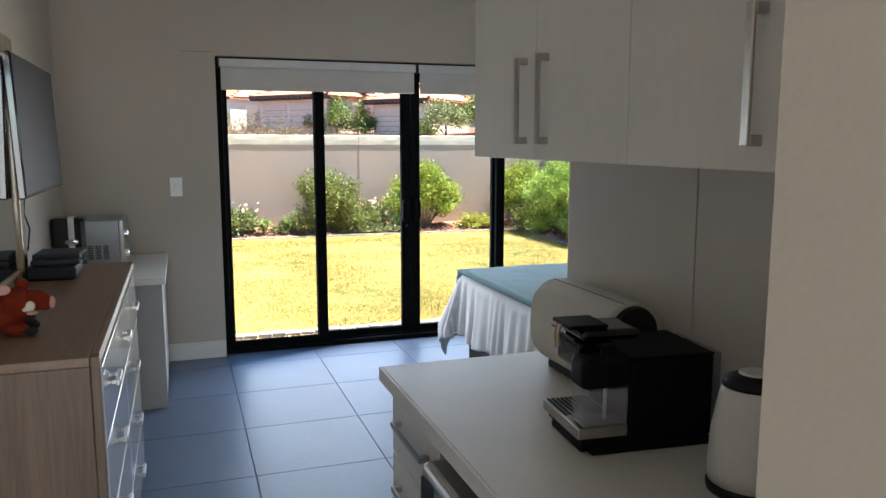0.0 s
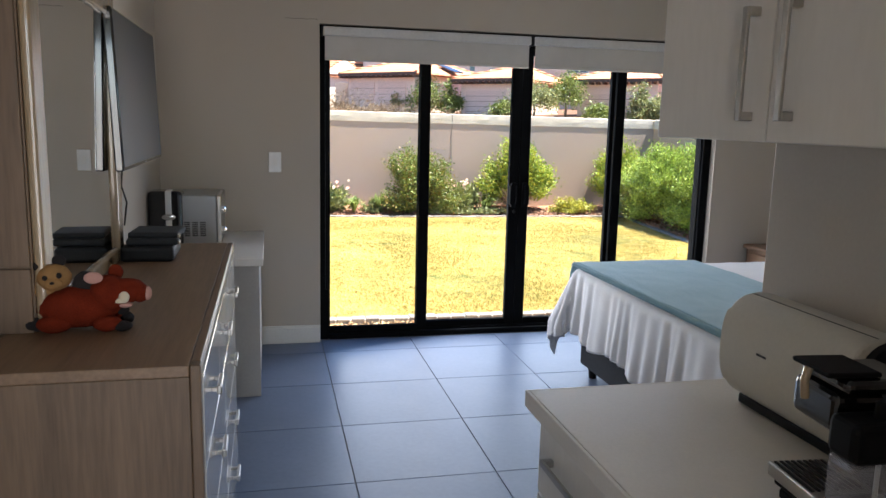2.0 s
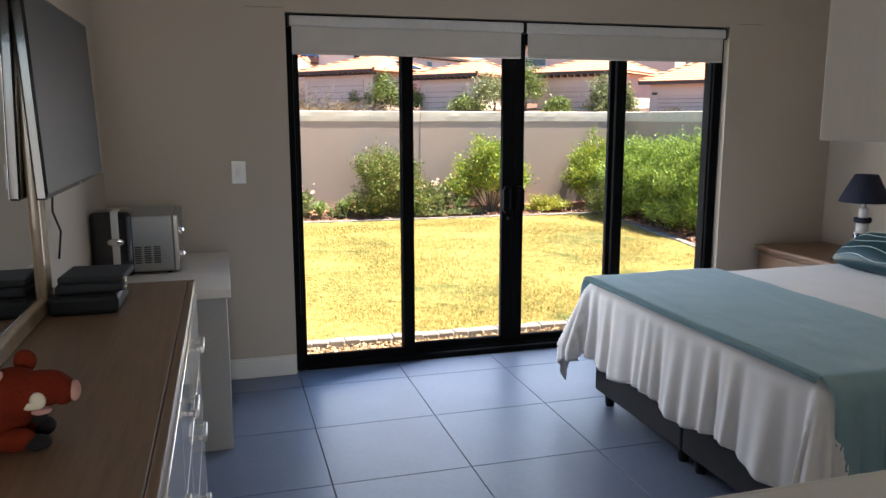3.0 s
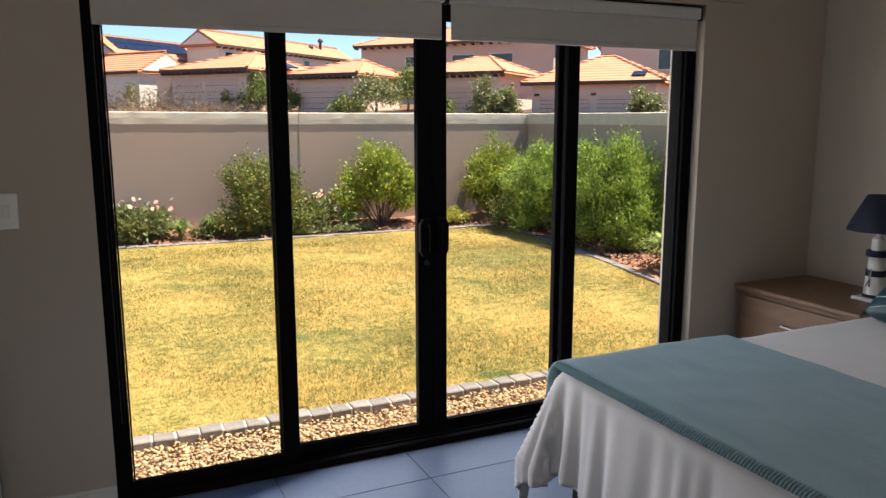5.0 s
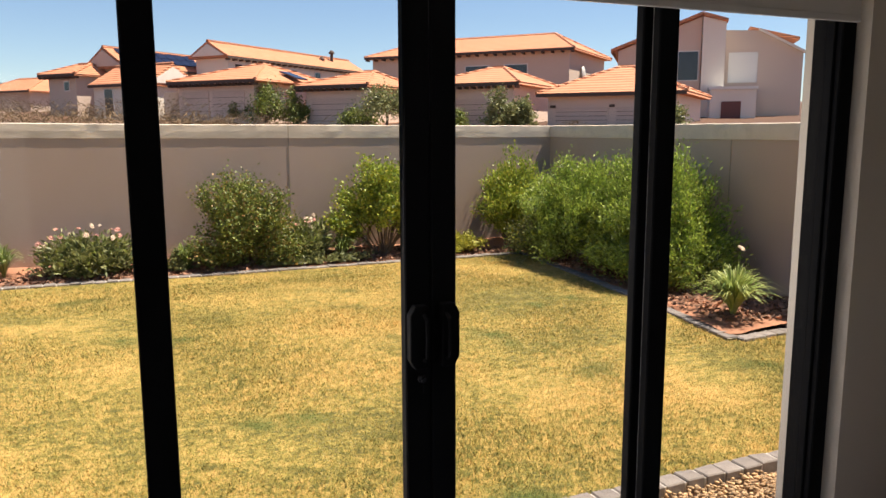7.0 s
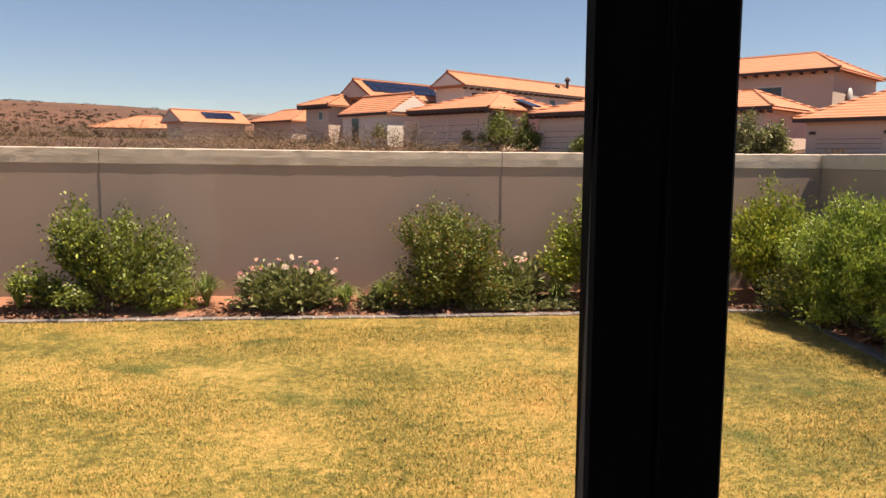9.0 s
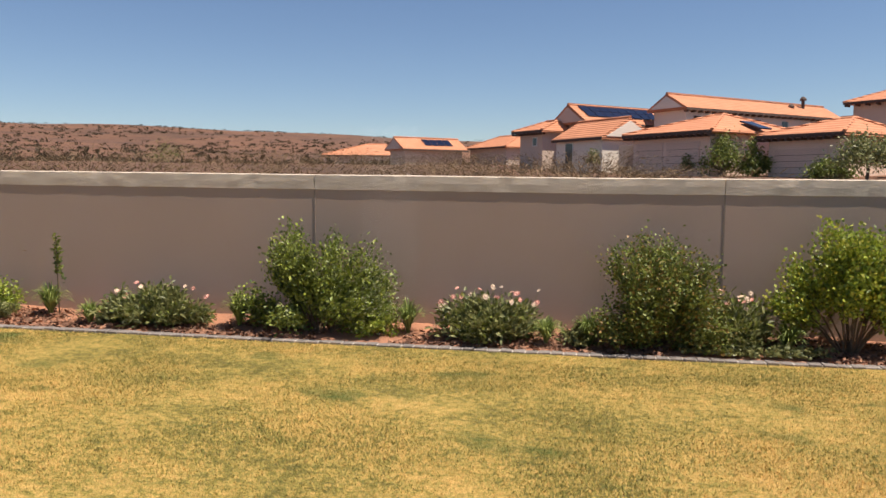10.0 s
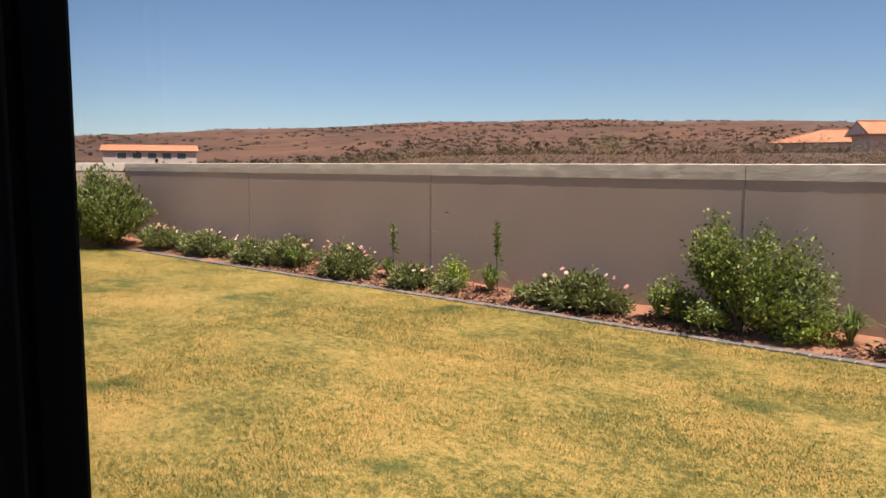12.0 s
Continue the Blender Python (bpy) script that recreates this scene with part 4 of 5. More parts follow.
def gravel():
    rng = np.random.default_rng(9)
    ico = bmesh.new()
    bmesh.ops.create_icosphere(ico, subdivisions=1, radius=1)
    base = np.array([v.co[:] for v in ico.verts])
    tri = np.array([[v.index for v in f.verts] for f in ico.faces])
    ico.free()
    n = 15000
    pos = np.stack([rng.uniform(-1.6, 6.2, n), rng.uniform(0.275, 0.86, n), rng.uniform(-0.145, -0.108, n)], 1)
    size = rng.uniform(0.007, 0.015, n)
    sc = np.stack([rng.uniform(0.8, 1.5, n), rng.uniform(0.6, 1.0, n), rng.uniform(0.35, 0.6, n)], 1) * size[:, None]
    a = rng.uniform(0, 2 * np.pi, n)
    ti = rng.normal(0, 0.35, n)
    p = base[None] * sc[:, None] * rng.uniform(0.8, 1.2, (n, len(base), 1))
    px, pz = p[..., 0] * np.cos(ti)[:, None] - p[..., 2] * np.sin(ti)[:, None], p[..., 0] * np.sin(ti)[:, None] + p[..., 2] * np.cos(ti)[:, None]
    qx, qy = px * np.cos(a)[:, None] - p[..., 1] * np.sin(a)[:, None], px * np.sin(a)[:, None] + p[..., 1] * np.cos(a)[:, None]
    v = np.stack([qx, qy, pz], 2) + pos[:, None]
    t = (tri[None] + (np.arange(n) * len(base))[:, None, None]).reshape(-1, 3)
    m = mat("gravel_stone", (0.56, 0.37, 0.20), (0.40, 0.25, 0.13), 0.8, scale=30, fine=200, bump=0.2, island=0.55)
    ob = new("gravel", fast_mesh("gravel", v.reshape(-1, 3), t, m))
    tagged(ob, "loose tan gravel stones along the house", "gravel", "", "stuff")


gravel()

# ---- boundary wall with coping ----


def boundary(name, lo, hi):
    bm = box((lo[0], lo[1], -0.4), (hi[0], hi[1], 1.422))
    for v in bm.verts:
        v.co.z += tilt(v.co.x)
    return tagged(part(name, bm, RENDERW), "taupe plastered garden wall with pale rough coping", "garden wall", "", "structure")


wn_ = boundary("boundary_wall_north", (XW, YW, 0), (XE + 0.22, YW + 0.22, 0))
we_ = boundary("boundary_wall_east", (XE, -6, 0), (XE + 0.22, YW - 0.0005, 0))
ww_ = boundary("boundary_wall_west", (XW - 0.22, -6, 0), (XW - 0.0005, YW + 0.22, 0))


def coping(lo, hi, parent, axis, face=-1):
    n = max(2, int((hi[axis] - lo[axis]) / 0.06))
    bm = bmesh.new()
    rings = []
    other = 1 - axis
    for i in range(n + 1):
        s = lo[axis] + (hi[axis] - lo[axis]) * i / n
        j = [0.006 * noise.noise((s * 6 + k * 7.7, k * 3.1, 2)) for k in range(6)]
        sec = [(lo[other] + j[0] * 0.4, lo[2] + j[1]), (lo[other] + j[2] - 0.002, (lo[2] + hi[2]) / 2), (lo[other] + j[3], hi[2] - 0.008 + j[0]), (lo[other] + 0.014, hi[2] + j[4] * 0.5), (hi[other] - 0.014, hi[2] + j[5] * 0.5), (hi[other], hi[2] - 0.01), (hi[other], lo[2])]
        ring = []
        for o, z in sec:
            p = [0, 0, z]
            p[axis], p[other] = s, o
            p[2] += tilt(p[0])
            ring.append(bm.verts.new(p))
        rings.append(ring)
    for a, b in zip(rings, rings[1:]):
        for k in range(7):
            bm.faces.new((a[k], a[(k + 1) % 7], b[(k + 1) % 7], b[k]))
    bm.faces.new(rings[0])
    bm.faces.new(rings[-1][::-1])
    bmesh.ops.recalc_face_normals(bm, faces=bm.faces[:])
    return part("coping", bm, COPING, parent, "rough pale plaster coping")


JOINTS = [2.645 + 4.095 * k for k in range(-4, 1)]
ends = [XW + 0.016] + JOINTS + [XE - 0.014]
SEAL = mat("joint_sealant", (0.30, 0.235, 0.19), None, 0.9, bump=0.1)
for a, b in zip(ends, ends[1:]):
    coping((a + 0.004, YW - 0.0085, 1.423), (b - 0.004, YW + 0.235, 1.58), wn_, 0)
for x in JOINTS:
    part("movement_joint", box((x - 0.007, YW - 0.004, -0.3), (x + 0.007, YW + 0.001, 1.421 + tilt(x))), SEAL, wn_)
coping((XE - 0.012, -6, 1.423), (XE + 0.235, YW + 0.235, 1.58), we_, 1)
coping((XW - 0.235, -6, 1.423), (XW + 0.012, YW + 0.235, 1.58), ww_, 1)
for y in (4.1, 0.2):
    part("movement_joint", box((XE - 0.004, y - 0.006, -0.3), (XE + 0.001, y + 0.006, 1.421)), SEAL, we_)


# planting beds: soil rising to the wall
def soil_z(x, y, v):
    return -0.03 + tilt(x, y) + 0.10 * v + 0.03 * noise.noise((x * 2.2, y * 2.2, 0)) + 0.012 * noise.noise((x * 11, y * 11, 4))


SOIL = mat("red_soil", (0.46, 0.21, 0.115), (0.27, 0.125, 0.075), 0.95, scale=3, fine=60, bump=0.8, contrast=0.6)


def soil_bed(name, corners, label, rise=1.0):
    (ax, ay), (bx_, by), (cx, cy), (dx, dy) = corners
    nu, nv = max(4, int(math.hypot(bx_ - ax, by - ay) / 0.07)), 12
    verts, faces = [], []
    for i in range(nu + 1):
        for j in range(nv + 1):
            u, v = i / nu, j / nv
            x = (ax + (bx_ - ax) * u) * (1 - v) + (dx + (cx - dx) * u) * v
            y = (ay + (by - ay) * u) * (1 - v) + (dy + (cy - dy) * u) * v
            verts.append((x, y, soil_z(x, y, v * rise)))
    for i in range(nu):
        for j in range(nv):
            a = i * (nv + 1) + j
            faces.append((a, a + nv + 1, a + nv + 2, a + 1))
    return tagged(data_part(name, verts, faces, SOIL, None, "", True), label, "planting bed", "", "structure")


soil_bed("planting_bed_north", ((XW, YK + 0.02), (5.45, YK + 0.02), (XE, YW), (XW, YW)), "red soil planting bed along the wall")
soil_bed("planting_bed_east", ((5.43, YK + 0.03), (4.90, 2.60), (XE, 2.60), (XE, YW - 0.01)), "red soil planting bed in the corner", 0.3)


def mulch():
    rng = np.random.default_rng(3)
    n1, n2 = 9000, 3500
    x = np.concatenate([rng.uniform(-9, 5.4, n1), rng.uniform(5.0, 6.2, n2)])
    y = np.concatenate([YK + 0.06 + 0.6 * rng.random(n1) ** 1.3, rng.uniform(2.7, 6.8, n2)])
    ok = (y > YK) | (x > 4.95 + 0.13 * (y - 2.6))
    dense = np.array([noise.noise((a * 0.8, b * 0.8, 7)) for a, b in zip(x, y)]) > -0.12
    ok &= dense | (x > 4.9)
    x, y = x[ok], y[ok]
    n = len(x)
    z = np.array([soil_z(a, b, min(1, max(0, (b - YK) / 0.75)) if a < 5 else 0.3) for a, b in zip(x, y)]) + 0.012
    a, l, w = rng.uniform(0, 6.28, n), rng.uniform(0.012, 0.035, n), rng.uniform(0.005, 0.011, n)
    tz = rng.normal(0, 0.011, (n, 4))
    c, s = np.cos(a), np.sin(a)
    quad = [(-1, -1), (1, -1), (1, 1), (-1, 1)]
    v = np.stack([np.stack([x + c * l * i - s * w * j, y + s * l * i + c * w * j, z + tz[:, k]], 1) for k, (i, j) in enumerate(quad)], 1)
    m = mat("mulch_chip", (0.34, 0.17, 0.10), (0.16, 0.08, 0.05), 0.9, island=0.6, scale=20, bump=0.2)
    ob = new("mulch", fast_mesh("mulch", v.reshape(-1, 3), np.arange(4 * n).reshape(-1, 4), m))
    tagged(ob, "brown bark mulch and dry leaves on the soil", "mulch", "", "stuff")


mulch()

# ---- plants ----
G1 = leaf_mat("leaf_olive", (0.29, 0.33, 0.07), (0.075, 0.105, 0.024))
G2 = leaf_mat("leaf_fresh", (0.46, 0.52, 0.07), (0.13, 0.20, 0.03))
G3 = leaf_mat("leaf_bright_needle", (0.48, 0.58, 0.10), (0.14, 0.23, 0.035))
G4 = leaf_mat("leaf_strap", (0.38, 0.44, 0.12), (0.10, 0.16, 0.04))
G5 = leaf_mat("leaf_dull", (0.36, 0.36, 0.14), (0.10, 0.12, 0.042))
G7 = leaf_mat("leaf_pale_strap", (0.52, 0.56, 0.17), (0.16, 0.24, 0.06))
G6 = leaf_mat("leaf_yellow", (0.58, 0.52, 0.08), (0.24, 0.26, 0.04))
TWIG = mat("twig_bark", (0.20, 0.14, 0.09), (0.12, 0.08, 0.05), 0.9, scale=20, fine=100, bump=0.3)
PETAL = mat("petal_cream", (0.75, 0.62, 0.46), (0.70, 0.50, 0.38), 0.7, bump=0.05, rand=0.15)
PETALP = mat("petal_coral", (0.72, 0.30, 0.23), (0.75, 0.45, 0.36), 0.7, bump=0.05, rand=0.2)


def leaf_cloud(rng, pos, out, ln, w, droop=0.2, fold=0.35):
    """Diamond leaves of two faces each at pos, pointing along out."""
    n = len(pos)
    d = out / np.linalg.norm(out, axis=1, keepdims=True)
    r = rng.normal(0, 1, (n, 3))
    s = np.cross(d, r)
    s /= np.linalg.norm(s, axis=1, keepdims=True) + 1e-9
    u = np.cross(s, d)
    L, W = (ln * rng.uniform(0.6, 1.25, n))[:, None], (w * rng.uniform(0.7, 1.2, n))[:, None]
    mid = pos + d * L * 0.5
    v = np.stack([pos, mid + s * W + u * W * fold, pos + d * L - np.array([0, 0, 1.0]) * L * droop, mid - s * W + u * W * fold], 1)
    k = np.arange(n)[:, None] * 4
    tris = np.concatenate([k + np.array([0, 1, 2]), k + np.array([0, 2, 3])], 1).reshape(-1, 3)
    return v.reshape(-1, 3), tris


def stems_of(rng, n, rx, ry, h, low=0.15, spread=0.12, lift=0.6):
    """Curved stems from the base to tips spread over a dome."""
    a = rng.uniform(0, 2 * np.pi, n)
    el = np.arcsin(rng.uniform(low, 1.0, n))
    k = rng.uniform(0.72, 1.06, n)
    tip = np.stack([np.cos(a) * np.cos(el) * rx * k, np.sin(a) * np.cos(el) * ry * k, np.sin(el) * h * k], 1)
    base = np.stack([np.cos(a) * spread * rx, np.sin(a) * spread * ry, np.zeros(n)], 1) * rng.uniform(0, 1, (n, 1))
    bend = (base + tip) / 2 + np.stack([np.zeros(n), np.zeros(n), 0.12 * h * lift * np.ones(n)], 1) + rng.normal(0, 0.03 * h, (n, 3))
    return base, bend, tip


def on_stem(b, m, t, s):
    s = s[:, None]
    return b * (1 - s) ** 2 + 2 * m * s * (1 - s) + t * s * s


def shrub(name, at, rx, ry, h, ln, w, count, material, label, seed, stems=46, start=0.35, spray=0.075, low=0.15, upright=0.35, second=None, category="shrub", kind="", group=""):
    rng = np.random.default_rng(seed)
    t = thing(name, at, label, category, kind, group)
    b, m, tp = stems_of(rng, stems, rx, ry, h, low)
    bm = None
    wood = None
    for i in range(min(stems, 26)):
        pts = [on_stem(b[i:i + 1], m[i:i + 1], tp[i:i + 1], np.array([s]))[0] for s in (0, 0.35, 0.7, 0.95)]
        pts[0][2] -= 0.03
        wood = tube([tuple(q) for q in pts], [0.010 * h, 0.008 * h, 0.005 * h, 0.002 * h], wood, 5)
    part("stems", wood, TWIG, t)
    for mt, cnt, sub in ((material, count, 0), (second, count // 4 if second else 0, 1)):
        if not cnt:
            continue
        i = rng.integers(0, stems, cnt)
        s = start + (1.05 - start) * rng.random(cnt) ** 0.75
        p = on_stem(b[i], m[i], tp[i], s) + rng.normal(0, spray * h, (cnt, 3)) * (0.4 + 0.6 * s[:, None])
        p[:, 2] = np.maximum(p[:, 2], 0.02)
        axis = tp[i] - m[i]
        axis /= np.linalg.norm(axis, axis=1, keepdims=True)
        out = axis * 0.7 + rng.normal(0, 0.55, (cnt, 3)) + np.array([0, 0, upright])
        v, f = leaf_cloud(rng, p, out, ln, w)
        ob = new("foliage" if not sub else "young_foliage", fast_mesh("foliage", v, f, mt))
        ob.parent = t
    return t


def tuft(name, at, r, h, n, material, label, seed, width=0.007, group="", flowers=()):
    """Strap leaves arching from one base."""
    rng = np.random.default_rng(seed)
    t = thing(name, at, label, "plant", "", group)
    verts, faces = [], []
    for _ in range(n):
        a, reach, top = rng.uniform(0, 6.283), r * rng.uniform(0.25, 1.05), h * rng.uniform(0.65, 1.05)
        tw = rng.uniform(-0.5, 0.5)
        c, s = math.cos(a), math.sin(a)
        k = len(verts)
        seg = 5
        for q in range(seg + 1):
            u = q / seg
            d = 0.03 * r + reach * u ** 1.5
            z = top * (u * 1.5 - 0.5 * u ** 3 * (0.5 + 1.2 * reach / max(r, 0.01)))
            ww = width * (1 - u ** 2) + 0.0006
            for sg in (-1, 1):
                verts.append((c * d - s * (ww * sg + tw * u * 0.02), s * d + c * (ww * sg + tw * u * 0.02), max(0.003, z)))
        for q in range(seg):
            faces.append((k + 2 * q, k + 2 * q + 1, k + 2 * q + 3, k + 2 * q + 2))
    data_part("strap_leaves", verts, faces, material, t)
    bloom(t, flowers, rng)
    return t


flower_mesh = {}


def flower_head(material):
    if material.name not in flower_mesh:
        bm = bmesh.new()
        for k in range(11):
            a = 2 * math.pi * k / 11
            c, s = math.cos(a), math.sin(a)
            f = [bm.verts.new(p) for p in ((0, 0, 0), (0.012 * c - 0.005 * s, 0.012 * s + 0.005 * c, 0.005), (0.022 * c, 0.022 * s, 0.003), (0.012 * c + 0.005 * s, 0.012 * s - 0.005 * c, 0.005))]
            bm.faces.new(f)
        blob((0, 0, 0.003), (0.008, 0.008, 0.005), bm, None, 6)
        flower_mesh[material.name] = mesh_of("flower_head", bm, material)
    return flower_mesh[material.name]


def bloom(t, flowers, rng):
    for x, y, z, mt in flowers:
        stem = part("flower_stem", tube([(x * 0.6, y * 0.6, 0.05), (x * 0.85, y * 0.9, z * 0.6), (x, y, z)], 0.0025, None, 4), G4, t)
        hd = new("flower_head", flower_head(mt))
        hd.parent = t
        hd.matrix_local = pose(x, y, z, rng.uniform(10, 65), rng.uniform(-25, 25), rng.uniform(-40, 40)) @ Matrix.Scale(rng.uniform(1.1, 1.75), 4)


def flowering(at, rx, h, seed, n_flowers, label, group="flowering border plants"):
    rng = np.random.default_rng(seed)
    t = shrub("flowering_plant", at, rx, 0.28, h, 0.09, 0.013, int(9500 * rx), G5, label, seed, 60, 0.2, 0.12, 0.25, 0.6, G1, "flowering plant", "", group)
    fl = []
    for _ in range(int(n_flowers * 1.7)):
        fl.append((rng.uniform(-rx, rx), rng.uniform(-0.22, 0.16), h * rng.uniform(0.8, 1.25), PETAL if rng.random() < 0.38 else PETALP))
    bloom(t, fl, rng)
    return t


def bed_at(x, y):
    return (x, y, soil_z(x, y, min(1, max(0, (y - YK) / 0.75))) - 0.01)


shrub("shrub", bed_at(-1.27, 7.06), 0.92, 0.45, 1.00, 0.048, 0.014, 17000, G1, "broad olive-green garden shrub against the wall", 11, 52, 0.3, 0.06, 0.2, 0.5, G2)
shrub("shrub", bed_at(2.02, 7.03), 0.66, 0.45, 1.05, 0.042, 0.013, 19000, G1, "rounded green shrub with reddish shoot tips", 12, 56, 0.2, 0.06, 0.1, 0.4, leaf_mat("leaf_red_tip", (0.35, 0.20, 0.06), (0.2, 0.2, 0.04)))
shrub("shrub", bed_at(3.70, 7.08), 0.68, 0.40, 1.1, 0.046, 0.016, 12500, G2, "yellow-green shrub with bare lower stems", 13, 44, 0.56, 0.055, 0.35, 0.5, G6)
shrub("tall_shrub", bed_at(5.50, 7.12), 0.52, 0.36, 1.20, 0.055, 0.012, 15000, G2, "upright yellow-green shrub in the wall corner", 14, 60, 0.3, 0.05, 0.4, 0.9, G6)
shrub("corner_bush", (5.66, 5.62, 0.0), 0.64, 1.15, 1.14, 0.052, 0.008, 60000, G3, "dense bright green fine-leaved bush", 15, 150, 0.48, 0.05, 0.12, 0.8, G1)
shrub("corner_bush", (5.74, 4.50, 0.0), 0.60, 0.88, 1.26, 0.052, 0.008, 50000, G3, "dense bright green fine-leaved bush", 16, 130, 0.5, 0.05, 0.12, 0.8, G1)
shrub("low_bush", (5.42, 6.25, 0.0), 0.34, 0.55, 0.52, 0.04, 0.012, 5000, G5, "low dull green bush under the tall shrub", 17, 50, 0.25, 0.09, 0.15, 0.4, G6)
shrub("groundcover", (4.6, 6.95, 0.0), 0.42, 0.2, 0.26, 0.04, 0.013, 2600, G6, "low yellow-green groundcover plant", 18, 40, 0.2, 0.12, 0.1, 0.4)
shrub("groundcover", (2.9, 6.86, 0.0), 0.75, 0.13, 0.10, 0.035, 0.012, 3000, G5, "low grey-green groundcover by the kerb", 19, 60, 0.1, 0.2, 0.1, 0.3)
tuft("agapanthus", (5.58, 4.06, 0.0), 0.38, 0.40, 300, G7, "green strap-leaved agapanthus clump in mulch", 21, 0.009, "agapanthus clumps", [(0.05, -0.1, 0.62, PETALP)])
tuft("agapanthus", (5.26, 2.94, -0.01), 0.36, 0.40, 340, G7, "green strap-leaved agapanthus clump in mulch", 22, 0.009, "agapanthus clumps", [(0.1, 0.05, 0.55, PETAL)])
for i, (x, y, r, h) in enumerate(((-0.38, 7.10, 0.22, 0.34), (1.38, 6.98, 0.22, 0.33), (3.15, 7.0, 0.26, 0.32), (-2.12, 7.04, 0.24, 0.36), (-4.30, 7.12, 0.26, 0.36), (-6.05, 7.15, 0.18, 0.30), (-7.9, 7.02, 0.24, 0.34), (-9.6, 7.0, 0.24, 0.34), (-11.1, 7.02, 0.26, 0.36), (-12.3, 6.98, 0.24, 0.34), (-3.75, 6.98, 0.18, 0.26), (0.98, 6.95, 0.2, 0.28))):
    tuft("grassy_clump", bed_at(x, y), r, h, 190, G4, "grassy green clump in the border", 30 + i, 0.008, "grassy border clumps")
for i, (x, y, rx, h, nf) in enumerate(((-3.05, 7.05, 0.66, 0.36, 7), (0.42, 7.0, 0.50, 0.42, 13), (2.74, 7.1, 0.30, 0.42, 8), (-6.75, 7.0, 0.52, 0.40, 10), (-8.9, 7.05, 0.60, 0.34, 8), (-10.4, 7.05, 0.65, 0.36, 8), (-11.8, 7.05, 0.60, 0.38, 9), (-8.2, 7.15, 0.40, 0.38, 6), (-5.5, 7.0, 0.30, 0.26, 3))):
    flowering(bed_at(x, y), rx, h, 50 + i, nf, "low leafy border plant with cream and coral flowers")
for i, (x, y, r, h) in enumerate(((-4.95, 7.12, 0.30, 0.40), (-4.8, 6.95, 0.26, 0.2), (-0.72, 7.0, 0.3, 0.30), (1.25, 7.02, 0.2, 0.2))):
    shrub("small_shrub", bed_at(x, y), r, 0.22, h, 0.04, 0.012, 1500, G2 if i % 2 == 0 else G5, "small leafy shrub in the border", 70 + i, 26, 0.25, 0.1, 0.15, 0.4)
shrub("corner_hedge", (-13.1, 6.6, 0.12), 1.05, 0.75, 1.36, 0.11, 0.02, 14000, G1, "tall grassy green hedge bush at the far wall corner", 80, 110, 0.15, 0.05, 0.3, 0.9, G5)


def sapling(at, h, seed):
    rng = np.random.default_rng(seed)
    t = thing("sapling", at, "thin young sapling with few leaves", "sapling", "", "border saplings")
    lean = rng.uniform(-0.06, 0.06)
    pts = [(lean * u, 0, h * u) for u in (-0.05, 0.4, 0.75, 1.0)]
    part("stem", tube(pts, [0.008, 0.007, 0.005, 0.003], None, 6), TWIG, t)
    n = 150
    u = rng.uniform(0.5, 1.0, n)
    side = np.where(rng.random(n) < 0.35, 0.07, 0.0)
    p = np.stack([lean * u + side * (1 - u) * 2.2, np.zeros(n), h * u - side], 1) + rng.normal(0, 0.012, (n, 3))
    v, f = leaf_cloud(rng, p, rng.normal(0, 0.6, (n, 3)) + np.array([0, 0, 0.9]), 0.06, 0.013)
    ob = new("foliage", fast_mesh("foliage", v, f, G1))
    ob.parent = t


sapling(bed_at(-4.22, 7.15), 0.86, 90)
sapling(bed_at(-5.98, 7.18), 0.74, 91)

# ---- veld scrub ----


